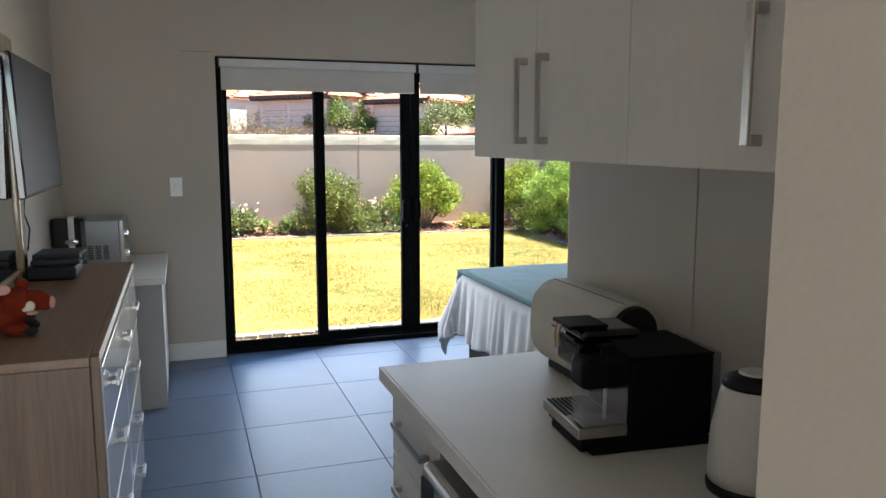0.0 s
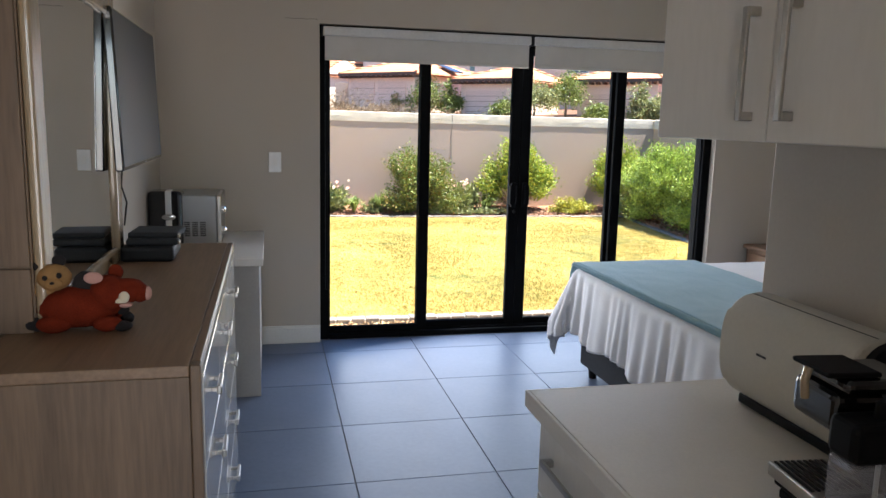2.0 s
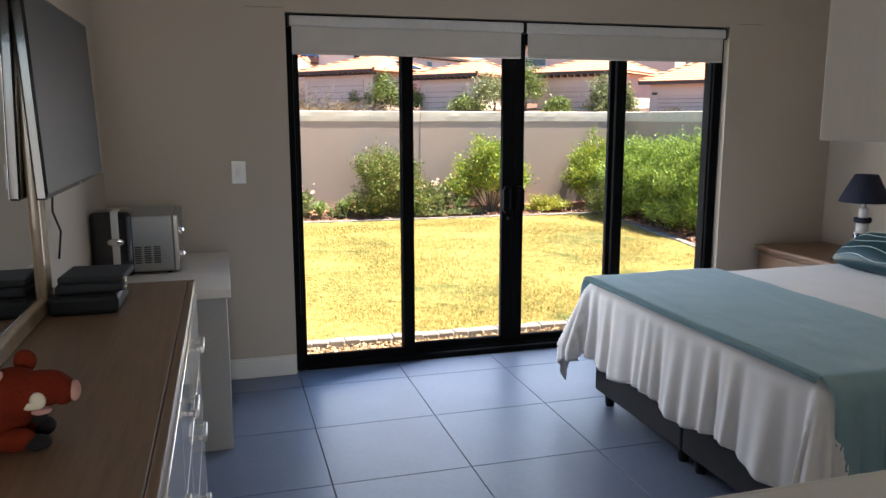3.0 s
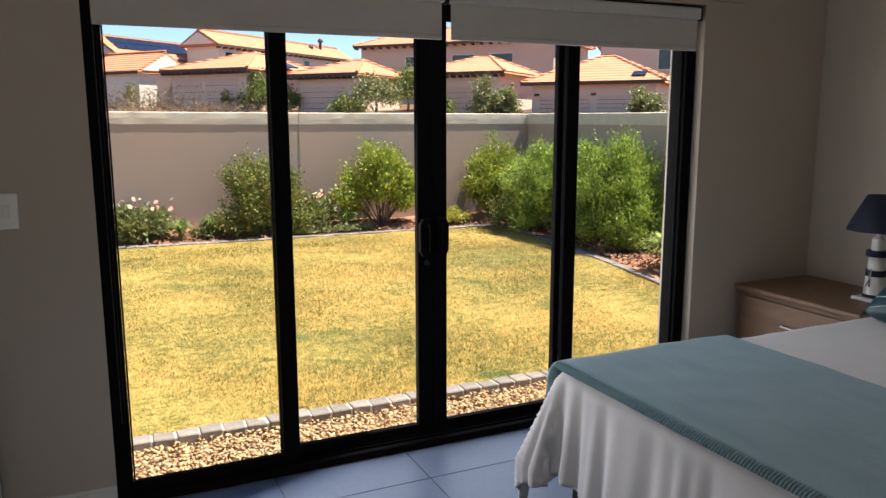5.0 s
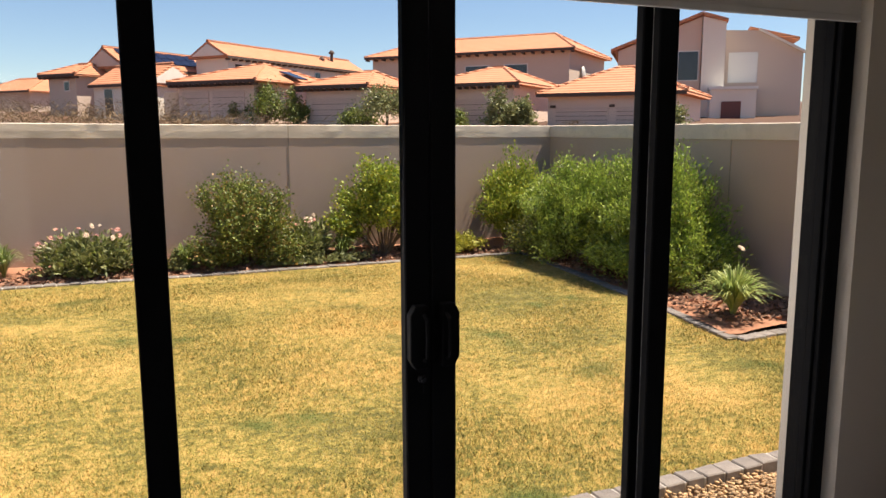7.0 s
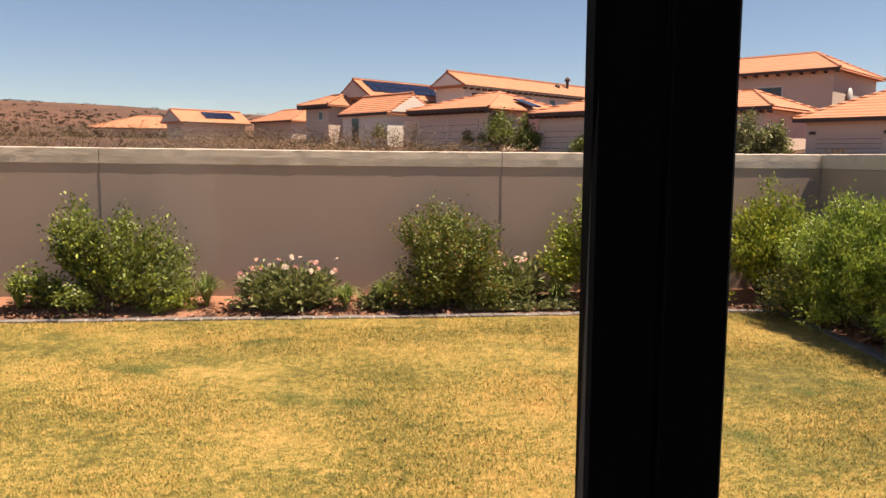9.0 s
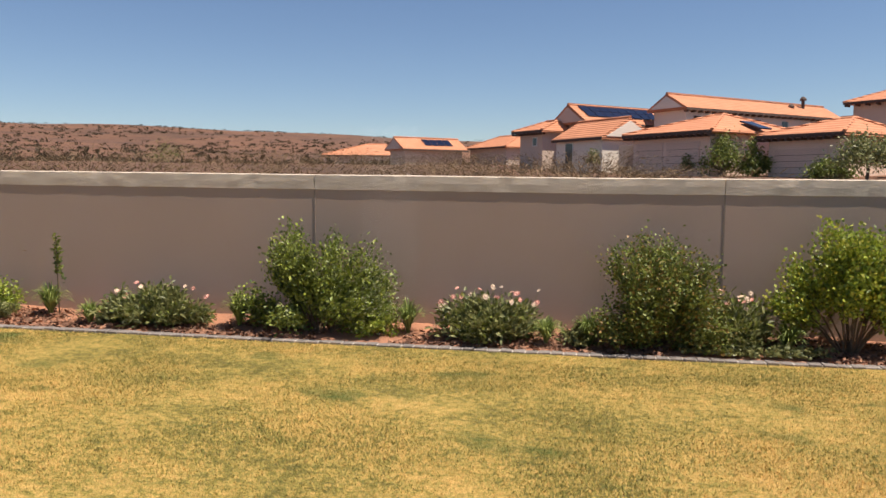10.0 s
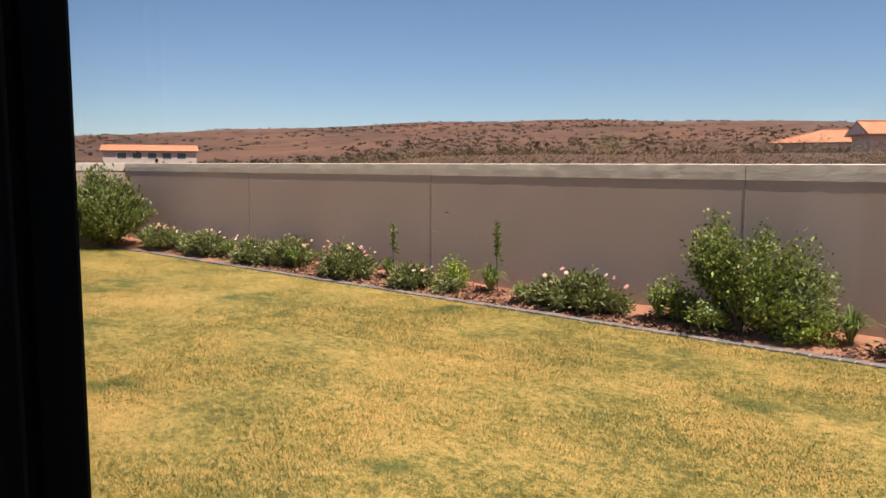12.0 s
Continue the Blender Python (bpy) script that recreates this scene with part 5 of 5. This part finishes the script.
def scrub():
    rng = np.random.default_rng(40)
    dry = leaf_mat("dry_scrub", (0.30, 0.20, 0.11), (0.12, 0.085, 0.05), 0.9)
    n = 1700
    r = 11 + 70 * rng.random(n) ** 1.6
    a = np.radians(np.where(rng.random(n) < 0.85, rng.uniform(-78, 6, n), rng.uniform(6, 40, n)))
    x, y = CX + r * np.sin(a), CY + r * np.cos(a)
    ok = y > 9.0
    x, y, r = x[ok], y[ok], r[ok]
    pos, out = [], []
    for px, py, pr in zip(x, y, r):
        k = 0.5 + 0.5 * noise.noise((px * 0.09, py * 0.09, 5))
        if rng.random() > 2.2 * k - 0.6:
            continue
        h = rng.uniform(0.6, 1.45) * (0.5 + k)
        if px > 4:
            h *= 0.4
        m = 170
        c = np.stack([rng.normal(0, 0.45 * h + 0.12, m), rng.normal(0, 0.45 * h + 0.12, m), rng.random(m) * h * 0.9], 1)
        pos.append(c + np.array([px, py, land(px, py) - 0.03]))
        out.append(np.stack([c[:, 0] * 1.2, c[:, 1] * 1.2, 0.25 + rng.random(m) * 0.5], 1))
    pos, out = np.concatenate(pos), np.concatenate(out)
    v, f = leaf_cloud(rng, pos, out, 0.17, 0.011, 0.0)
    ob = new("dry_scrub", fast_mesh("dry_scrub", v, f, dry))
    tagged(ob, "dry brown veld scrub beyond the wall", "scrub", "", "stuff")
    far = leaf_mat("far_scrub", (0.12, 0.085, 0.05), (0.05, 0.042, 0.026), 0.9)
    n = 7500
    r = 90 + 640 * rng.random(n)
    a = np.radians(rng.uniform(-85, 25, n))
    pos, out = [], []
    for pr, pa in zip(r, a):
        px, py = CX + pr * math.sin(pa), CY + pr * math.cos(pa)
        if rng.random() > smooth(-0.15, 0.35, noise.noise((px * 0.009, py * 0.006, 7))) + 0.08:
            continue
        sz = rng.uniform(0.3, 1.2) * (2.6 if rng.random() < 0.03 else 1)
        m = 14
        c = rng.normal(0, 0.5, (m, 3)) * np.array([1.5, 1.5, 0.6]) * sz
        c[:, 2] = np.abs(c[:, 2])
        pos.append(c + np.array([px, py, land(px, py)]))
        out.append(c + np.array([0, 0, 0.6]))
    v, f = leaf_cloud(rng, np.concatenate(pos), np.concatenate(out), 0.9, 0.3, 0.0)
    ob = new("hill_bushes", fast_mesh("hill_bushes", v, f, far))
    tagged(ob, "scattered dark bushes on the far hills", "bushes", "", "stuff")


scrub()

# ---- houses beyond the wall ----


def roof_mat():
    m = mat("terracotta_tile", (0.62, 0.26, 0.135), (0.50, 0.195, 0.095), 0.8, scale=1.2, fine=14, bump=0.1)
    N, L = m.node_tree.nodes, m.node_tree.links
    tc, wv, bp = N.new("ShaderNodeTexCoord"), N.new("ShaderNodeTexWave"), N.new("ShaderNodeBump")
    wv.wave_type, wv.bands_direction = "BANDS", "Z"
    wv.inputs["Scale"].default_value, wv.inputs["Distortion"].default_value = 2.0, 0.6
    L.new(tc.outputs["Object"], wv.inputs["Vector"])
    bp.inputs["Strength"].default_value, bp.inputs["Distance"].default_value = 0.8, 0.08
    L.new(wv.outputs["Fac"], bp.inputs["Height"])
    L.new(bp.outputs[0], N["Principled BSDF"].inputs["Normal"])
    return m


ROOF = roof_mat()
HW1 = mat("house_wall_peach", (0.80, 0.62, 0.51), (0.74, 0.565, 0.46), 0.9, scale=0.5, fine=20, bump=0.15)
HW2 = mat("house_wall_taupe", (0.63, 0.50, 0.41), (0.57, 0.45, 0.365), 0.9, scale=0.5, fine=20, bump=0.15)
HW3 = mat("house_wall_white", (0.78, 0.72, 0.63), (0.72, 0.66, 0.57), 0.9, scale=0.5, fine=20, bump=0.1)
GARAGE = mat("garage_door_paint", (0.72, 0.54, 0.44), (0.66, 0.49, 0.395), 0.6, scale=2, fine=30, bump=0.1)
WINDOW = mat("dark_window", (0.05, 0.06, 0.07), (0.03, 0.035, 0.04), 0.08, bump=0.0)
SOLAR = mat("solar_cells", (0.012, 0.016, 0.04), (0.008, 0.010, 0.028), 0.15, scale=3, bump=0.0)
FASCIA = mat("dark_fascia", (0.10, 0.065, 0.05), None, 0.8, bump=0.1)


def at_bearing(beta, dist):
    b = radians(beta)
    return CX + dist * math.sin(b), CY + dist * math.cos(b)


def house(label, beta, dist, width, eave, top, rl, rr, depth, walls, kind="hip", turn=0.0, over=0.5, rafters=0):
    """A house whose front faces the garden: eave and top are heights above datum; rl, rr the ridge's ends along the front."""
    x, y = at_bearing(beta, dist)
    base = land(x, y) - 0.4
    t = thing("house", (x, y, base), label, "house", rz=-beta + turn)
    e, r, w = eave - base, top - base, width / 2
    wl = part("wall", box((-w + over, 0, 0), (w - over, depth - over, e)), walls, t)
    yr = depth / 2 - over / 2
    c = [(-w, -over, e), (w, -over, e), (w, depth, e), (-w, depth, e)]
    if kind == "gable":
        rl, rr = -w, w
    a, b = (rl, yr, r), (rr, yr, r)
    bm = bmesh.new()
    v = [bm.verts.new(p) for p in (*c, a, b)]
    lo = [bm.verts.new((p[0], p[1], p[2] - 0.16)) for p in c]
    for f in ((v[0], v[1], v[5], v[4]), (v[2], v[3], v[4], v[5]), (v[1], v[2], v[5]), (v[3], v[0], v[4])):
        bm.faces.new(f)
    for i in range(4):
        bm.faces.new((lo[i], lo[(i + 1) % 4], v[(i + 1) % 4], v[i]))
    bm.faces.new(lo[::-1])
    ro = part("roof", bm, ROOF, t, "terracotta tiled roof")
    if kind == "gable":
        for s, px in ((-1, -w), (1, w)):
            g = bmesh.new()
            gx = px - s * 0.02
            pts = [(gx, -over + 0.35, e + 0.02), (gx, depth - 0.35, e + 0.02), (gx, yr, r - 0.22)]
            g.faces.new([g.verts.new(p) for p in pts])
            g2 = bmesh.ops.extrude_face_region(g, geom=g.faces[:])
            bmesh.ops.translate(g, vec=(s * 0.06, 0, 0), verts=[q for q in g2["geom"] if isinstance(q, bmesh.types.BMVert)])
            part("gable_end", g, walls, t)
    ridge_bm = tube([a, b], 0.12, None, 6) if rr - rl > 0.3 else None
    if kind == "hip":
        for p, q in ((v0, ab) for v0, ab in ((c[0], a), (c[3], a), (c[1], b), (c[2], b))):
            ridge_bm = tube([p, q], 0.10, ridge_bm, 6)
    if ridge_bm:
        part("ridge_tiles", ridge_bm, ROOF, ro)
    part("fascia", box((-w, -over - 0.02, e - 0.2), (w, -over + 0.005, e - 0.03)), FASCIA, t)
    if rafters:
        for i in range(rafters):
            xx = -w + 0.2 + (2 * w - 0.4) * i / (rafters - 1)
            part("rafter_tail", box((xx - 0.05, -over - 0.06, e - 0.34), (xx + 0.05, 0.0, e - 0.2)), FASCIA, t)
    return t, e, r, w


def opening(t, x0, x1, z0, z1, material, name="window", y=-0.05, frame_w=0.07):
    f = part(name, box((x0, y, z0), (x1, 0.02, z1)), TRIM if name == "window" else material, t)
    if name == "window":
        part("pane", box((x0 + frame_w, y - 0.01, z0 + frame_w), (x1 - frame_w, y, z1 - frame_w)), WINDOW, f)
    else:
        n = 5
        for i in range(1, n):
            z = z0 + (z1 - z0) * i / n
            part("door_groove", box((x0 + 0.03, y - 0.006, z - 0.02), (x1 - 0.03, y, z)), FASCIA, f)
    return f


def solar(t, x0, x1, y0, y1, e, r, yr, over=0.5, cols=4, rows=2):
    """Panels lying on the front roof slope."""
    def up(y):
        return e + (r - e) * (y + over) / (yr + over) + 0.06
    for i in range(cols):
        for j in range(rows):
            xa, xb = x0 + (x1 - x0) * i / cols + 0.04, x0 + (x1 - x0) * (i + 1) / cols - 0.04
            ya, yb = y0 + (y1 - y0) * j / rows + 0.03, y0 + (y1 - y0) * (j + 1) / rows - 0.03
            bm = bmesh.new()
            lo = [bm.verts.new(p) for p in ((xa, ya, up(ya)), (xb, ya, up(ya)), (xb, yb, up(yb)), (xa, yb, up(yb)))]
            hi = [bm.verts.new(q.co + Vector((0, 0, 0.05))) for q in lo]
            bm.faces.new(hi)
            for k in range(4):
                bm.faces.new((lo[k], lo[(k + 1) % 4], hi[(k + 1) % 4], hi[k]))
            part("solar_panel", bm, SOLAR, t, "dark blue solar panel")


h, e, r, w = house("peach plastered double garage with terracotta hip roof", 36.66, 39.6, 7.7, 3.42, 4.99, -0.5, 0.2, 8.6, HW1, "hip", -13.3, 0.5, 0)
opening(h, -2.9, -0.1, 0.3, e - 0.75, GARAGE, "garage_door")
opening(h, 0.3, 2.9, 0.3, e - 0.75, GARAGE, "garage_door")
for x in (-3.2, -0.04):
    part("wall_light", box((x, -0.08, e - 0.75), (x + 0.28, 0, e - 0.62)), FASCIA, h)
solar(h, 2.0, 2.8, 0.0, 0.7, e, r, 4.05, 0.5, 1, 2)
h, e, r, w = house("taupe plastered garage wing with terracotta hip roof", 26.26, 43.9, 6.2, 4.20, 5.35, -0.2, 0.5, 8, HW1, "hip", -23.7, 0.5, 14)
opening(h, -2.1, 1.6, 0.3, e - 0.9, GARAGE, "garage_door")
h, e, r, w = house("taupe plastered garage with terracotta hip roof", 15.94, 43.9, 5.0, 4.10, 5.0, 0.3, 1.0, 6, HW1, "hip", -34.1, 0.5, 12)
opening(h, -1.6, 1.4, 0.3, e - 0.75, GARAGE, "garage_door")
h, e, r, w = house("peach plastered house with terracotta hip roof and skylight", 7.32, 46.9, 6.8, 4.46, 5.66, 0.1, 0.7, 8, HW1, "hip", -42.7, 0.5, 16)
opening(h, -2.6, -0.5, 0.3, e - 0.6, GARAGE, "garage_door")
opening(h, -0.2, 2.2, 0.3, e - 0.6, GARAGE, "garage_door")
part("skylight", prism([(0, 0), (1.5, 0), (1.5, 1.0), (0, 1.0)], 0.08, None, pose(2.25, 3.2, e + 0.62, 0, 19, 0)), SOLAR, h, "dark roof skylight")
h, e, r, w = house("two-storey taupe house with long terracotta hip roof", 25.69, 59.9, 17.8, 7.47, 9.15, -6.0, 5.7, 10.5, HW2, "hip", -24.3, 0.5, 24)
for x in (-4.2, 0.0, 3.2):
    opening(h, x, x + 2.0, e - 1.9, e - 1.0, WINDOW)
part("satellite_dish", blob((8.55, 3.2, e - 1.6), (0.12, 0.5, 0.5)), TRIM, h, "white satellite dish", True)
h, e, r, w = house("long pale two-storey house with terracotta roof and chimneys", 13.6, 68, 19.4, 7.2, 8.35, 0, 0, 3.6, HW3, "gable", 53.1, 0.4, 26)
for x in (-8.6, -5.0, -1.6, 1.8, 5.2, 8.0):
    opening(h, x, x + 0.9, e - 1.1, e - 0.5, WINDOW)
for x, zt in ((4.4, 0.9), (6.0, 1.6)):
    part("chimney", lathe([(0.14, -0.4), (0.14, zt - 0.35), (0.28, zt - 0.35), (0.28, zt - 0.2), (0.1, zt)], 10, None, pose(x, 1.0, e + 0.2)), FASCIA, h)
h, e, r, w = house("white gabled house end with terracotta roof", 0.9, 52.5, 5.4, 4.5, 5.8, 0, 0, 4.4, HW3, "gable", -52, 0.25)
opening(h, -1.4, -0.5, 0.5, 2.4, WINDOW)
h, e, r, w = house("pale gabled house with solar panels along the roof", 4.2, 61.5, 8.6, 6.1, 7.5, 0, 0, 3.9, HW2, "gable", 43.8, 0.4)
solar(h, -3.6, 3.9, 0.15, 1.5, e, r, 1.75, 0.4, 8, 2)
opening(h, 1.2, 3.2, e - 1.7, e - 0.4, WINDOW)
h, e, r, w = house("taupe house wing with terracotta hip roof", -2.55, 60, 3.8, 5.5, 6.3, -0.3, 0.9, 4, HW2, "hip", -52.5, 0.5, 8)
opening(h, 0.2, 0.8, e - 1.2, e - 0.5, WINDOW)
h, e, r, w = house("low house with terracotta hip roof among scrub", -5.79, 87.7, 8.3, 5.5, 6.85, -1.6, 2.4, 6, HW2, "hip", -55.8)
h, e, r, w = house("low gabled house with solar panels on terracotta roof", -9.77, 86.4, 8.4, 5.2, 6.5, 0, 0, 4, HW2, "gable", 30.2)
solar(h, -1.0, 2.6, 0.1, 1.3, e, r, 1.75, 0.5, 4, 2)
h, e, r, w = house("distant low house with terracotta hip roof", -15.5, 115, 10.5, 5.5, 7.3, 1.5, 4.4, 8, HW2)
h, e, r, w = house("distant low white house with orange roof", -61.8, 165, 18.6, 5.8, 7.1, 0, 0, 12, HW2, "gable")
for x in (-6.2, -3.4, -0.6, 2.2, 5.0):
    opening(h, x, x + 1.8, e - 1.6, e - 0.4, WINDOW)


def slope_house():
    """The tall house with a single-pitch roof rising to a tower face."""
    x, y = at_bearing(39.6, 54)
    base = land(x, y) - 0.4
    t = thing("house", (x, y, base), "tall taupe house with a single-pitch terracotta roof", "house", rz=-39.6)
    lo, hi = 6.95 - base, 9.15 - base
    part("wall", prism([(-2.5, 0), (2.9, 0), (2.9, hi - 0.2), (-2.5, lo - 0.1)], 9, None, pose(0, 9, 0, 90)), HW2, t)
    part("roof", prism([(-3.0, lo - 0.2), (3.0, hi - 0.1), (3.0, hi + 0.12), (-3.0, lo + 0.02)], 9.6, None, pose(0, 9.3, 0, 90)), ROOF, t, "terracotta single-pitch roof")
    part("tower", prism([(2.95, 0), (4.4, 0), (4.4, hi - 0.65), (2.95, hi - 0.25)], 7, None, pose(0, 6.6, 0, 90)), HW3, t, "pale plastered tower face")
    part("tower_roof", prism([(3.02, hi - 0.24), (4.5, hi - 0.65), (4.5, hi - 0.45), (3.02, hi)], 7.4, None, pose(0, 6.8, 0, 90)), ROOF, t)
    part("side_wing", prism([(4.45, 0), (9.4, 0), (9.4, hi - 2.6), (6.6, hi - 1.1), (4.45, hi - 1.0)], 6, None, pose(0, 7.2, 0, 90)), HW2, t)
    part("wing_parapet", prism([(6.6, hi - 1.1), (9.5, hi - 2.65), (9.5, hi - 2.5), (6.6, hi - 0.95)], 0.5, None, pose(0, 1.4, 0, 90)), HW3, t, "pale sloping parapet")
    part("wing_roof", prism([(6.2, hi - 1.0), (9.4, hi - 1.6), (9.4, hi - 1.4), (6.2, hi - 0.6)], 4, None, pose(0, 7.0, 0, 90)), ROOF, t)
    opening(t, 1.4, 2.8, lo - 2.2, lo - 0.2, WINDOW)
    wing = new("wing_window")
    wing.parent = t
    # sky reflection put into the pane's colour: plain white, no blind behind it
    part("pane", box((4.75, 1.14, lo - 2.3), (6.6, 1.19, lo - 0.3)), TRIM, wing, "window pane coloured white for the sky's reflection")
    part("portico", box((3.5, -2.0, 0), (6.3, 0.5, 4.06 - base)), HW3, t)
    part("portico_slab", box((3.4, -2.15, 4.065 - base), (6.4, 0.6, 4.25 - base)), TRIM, t)
    part("portico_door", box((4.2, -2.05, 0.2), (5.4, -2.0, 3.3 - base)), mat("dark_red_door", (0.16, 0.05, 0.04), None, 0.5, bump=0.05), t, "dark red entrance door")


slope_house()
wall_t = thing("garden_screen_wall", (*at_bearing(4.6, 50), 1.9), "low pale screen wall beside the house", "wall", rz=-4)
part("screen", box((-0.7, 0, 0), (0.7, 0.25, 2.0)), HW2, wall_t)


def tree(beta, dist, zb, zt, width, seed, material, label, clear=0.3, count=2600):
    rng = np.random.default_rng(seed)
    x, y = at_bearing(beta, dist)
    gz = land(x, y)
    t = thing("tree", (x, y, gz), label, "tree")
    h = zt - gz
    b, m, tp = stems_of(rng, 30, width / 2, width / 2, h * (1 - clear), -0.1)
    up = np.array([0, 0, h * clear])
    tr = part("trunk", tube([(0, 0, -0.1), (0.05, 0, h * clear * 0.5), (0, 0.03, h * clear + 0.05)], [0.09, 0.07, 0.055], None, 8), TWIG, t)
    for i in range(9):
        pts = [on_stem(b[i:i + 1], m[i:i + 1], tp[i:i + 1], np.array([s]))[0] + up for s in (0, 0.4, 0.9)]
        part("limb", tube([tuple(q) for q in pts], [0.045, 0.03, 0.012], None, 5), TWIG, tr)
    i = rng.integers(0, 30, count)
    s = 0.45 + 0.6 * rng.random(count)
    p = on_stem(b[i], m[i], tp[i], s) + up + rng.normal(0, 0.10 * width, (count, 3)) * np.array([1, 1, 0.7])
    v, f = leaf_cloud(rng, p, rng.normal(0, 0.6, (count, 3)) + np.array([0, 0, 0.2]), 0.16, 0.05)
    ob = new("crown", fast_mesh("crown", v, f, material))
    ob.parent = t


tree(19.8, 40, 1.85, 3.95, 2.7, 101, G5, "small round-crowned tree before a garage", 0.35)
tree(22.3, 43, 2.4, 4.77, 2.3, 102, G1, "small green tree between the garages", 0.3)
tree(28.4, 38, 1.9, 3.50, 1.7, 103, G5, "bushy round shrub tree before a garage", 0.12)
tree(30.2, 38.4, 1.9, 3.20, 1.3, 104, G5, "bushy round shrub tree before a garage", 0.12)
tree(41.0, 36, 1.9, 2.95, 1.8, 105, G5, "small bushy tree before a garage", 0.15)
tree(10.8, 45, 2.2, 4.30, 2.3, 106, G1, "green garden tree before a house", 0.15)
tree(13.0, 45, 2.2, 3.95, 1.5, 107, G1, "dark green garden tree before a house", 0.1)
tree(8.9, 46, 2.4, 3.5, 1.2, 108, G5, "small feathery garden tree", 0.3, 900)
tree(2.0, 50, 2.7, 3.7, 0.9, 109, G5, "small lone tree before the white house", 0.45, 500)
tree(17.6, 42, 1.9, 2.7, 2.2, 110, G1, "low dark hedge bush before a garage", 0.05)
tree(24.9, 41, 1.9, 2.8, 1.5, 111, G1, "low dark bush before a garage", 0.05)
tree(-29.0, 140, 6.0, 9.0, 8.0, 112, G1, "broad dark green bush out on the veld", 0.05)

# ---- kerb stones ----
KERB = mat("kerb_stone", (0.25, 0.215, 0.19), (0.17, 0.145, 0.13), 0.9, scale=14, fine=90, bump=0.5, rand=0.18)
MORTAR = mat("kerb_mortar", (0.50, 0.46, 0.41), (0.42, 0.38, 0.34), 0.95, scale=20, fine=120, bump=0.3)
kerb = thing("kerb", (0, 0, 0), "grey cobble edging round the lawn", "kerb", "structure")
stone_meshes = []
for k in range(4):
    bm = box((-0.0535, -0.05, -0.12), (0.0535, 0.05, 0), 0.006, 1)
    for v in bm.verts:
        v.co += Vector((0.004, 0.004, 0.004)) * noise.noise(v.co * 14 + Vector((k * 5, 0, 0)))
    stone_meshes.append(mesh_of("kerb_stone", bm, KERB))


def kerb_run(p, q, zf, step=0.115):
    d = math.hypot(q[0] - p[0], q[1] - p[1])
    n = int(d / step)
    a = math.degrees(math.atan2(q[1] - p[1], q[0] - p[0]))
    sx, sy = -(q[1] - p[1]) / d * 0.044, (q[0] - p[0]) / d * 0.044
    verts, faces = [], []
    for i in range(n + 1):
        x, y = p[0] + (q[0] - p[0]) * i / n, p[1] + (q[1] - p[1]) * i / n
        z = zf(y, x) + 0.015
        verts += [(x - sx, y - sy, z - 0.1), (x - sx, y - sy, z), (x + sx, y + sy, z), (x + sx, y + sy, z - 0.1)]
        if i:
            k = 4 * i
            faces += [(k - 4 + m, k - 3 + m, k + 1 + m, k + m) for m in range(3)]
    data_part("mortar", verts, faces, MORTAR, kerb, "pale mortar between the stones")
    for i in range(n):
        u = (i + 0.5) / n
        x, y = p[0] + (q[0] - p[0]) * u, p[1] + (q[1] - p[1]) * u
        ob = new("kerb_stone", stone_meshes[(i * 7 + 3) % 4])
        ob.parent = kerb
        ob.matrix_local = pose(x, y + random.uniform(-0.004, 0.004), zf(y, x) + 0.022 + random.uniform(-0.004, 0.004), random.uniform(-2, 2), random.uniform(-2, 2), a + random.uniform(-2, 2))


kerb_run((-2.6, 0.90), (6.2, 0.92), lawn_z)
kerb_run((XW + 0.2, YK + 0.03), (5.42, YK - 0.02), lawn_z, 0.115)
kerb_run((5.42, YK - 0.08), (4.88, 2.55), lawn_z)
kerb_run((4.93, 2.53), (6.2, 2.60), lawn_z)

# ---- floor tiles ----
floor = setting("floor", (XL, -7.2, -0.1), (1.5, YB, -0.009), GROUT, "pale grey ceramic tile floor with dark joints", "floor")
part("floor_slab", box((XL, YB, -0.1), (XR, 0.0395, -0.009)), GROUT, floor)
tile_cache = {}


def floor_tile(x0, x1, y0, y1):
    w, h = round(x1 - x0, 3), round(y1 - y0, 3)
    if w < 0.02 or h < 0.02:
        return
    if (w, h) not in tile_cache:
        tile_cache[(w, h)] = mesh_of("tile", box((0, 0, -0.0085), (w, h, 0), 0.0012, 1), TILE)
    ob = new("tile", tile_cache[(w, h)])
    ob.location = (x0, y0, 0)
    ob.parent = floor


for rx0, rx1, ry0, ry1 in ((XL, XR, YB, 0.039), (XL, XP, -5.2, YB), (XL, 1.5, -7.2, -5.2)):
    for i in range(-3, 8):
        for j in range(-13, 2):
            x0, y0 = 0.008 + 0.6 * i, -0.24 + 0.6 * j
            floor_tile(max(x0 + 0.002, rx0), min(x0 + 0.598, rx1), max(y0 + 0.002, ry0), min(y0 + 0.598, ry1))
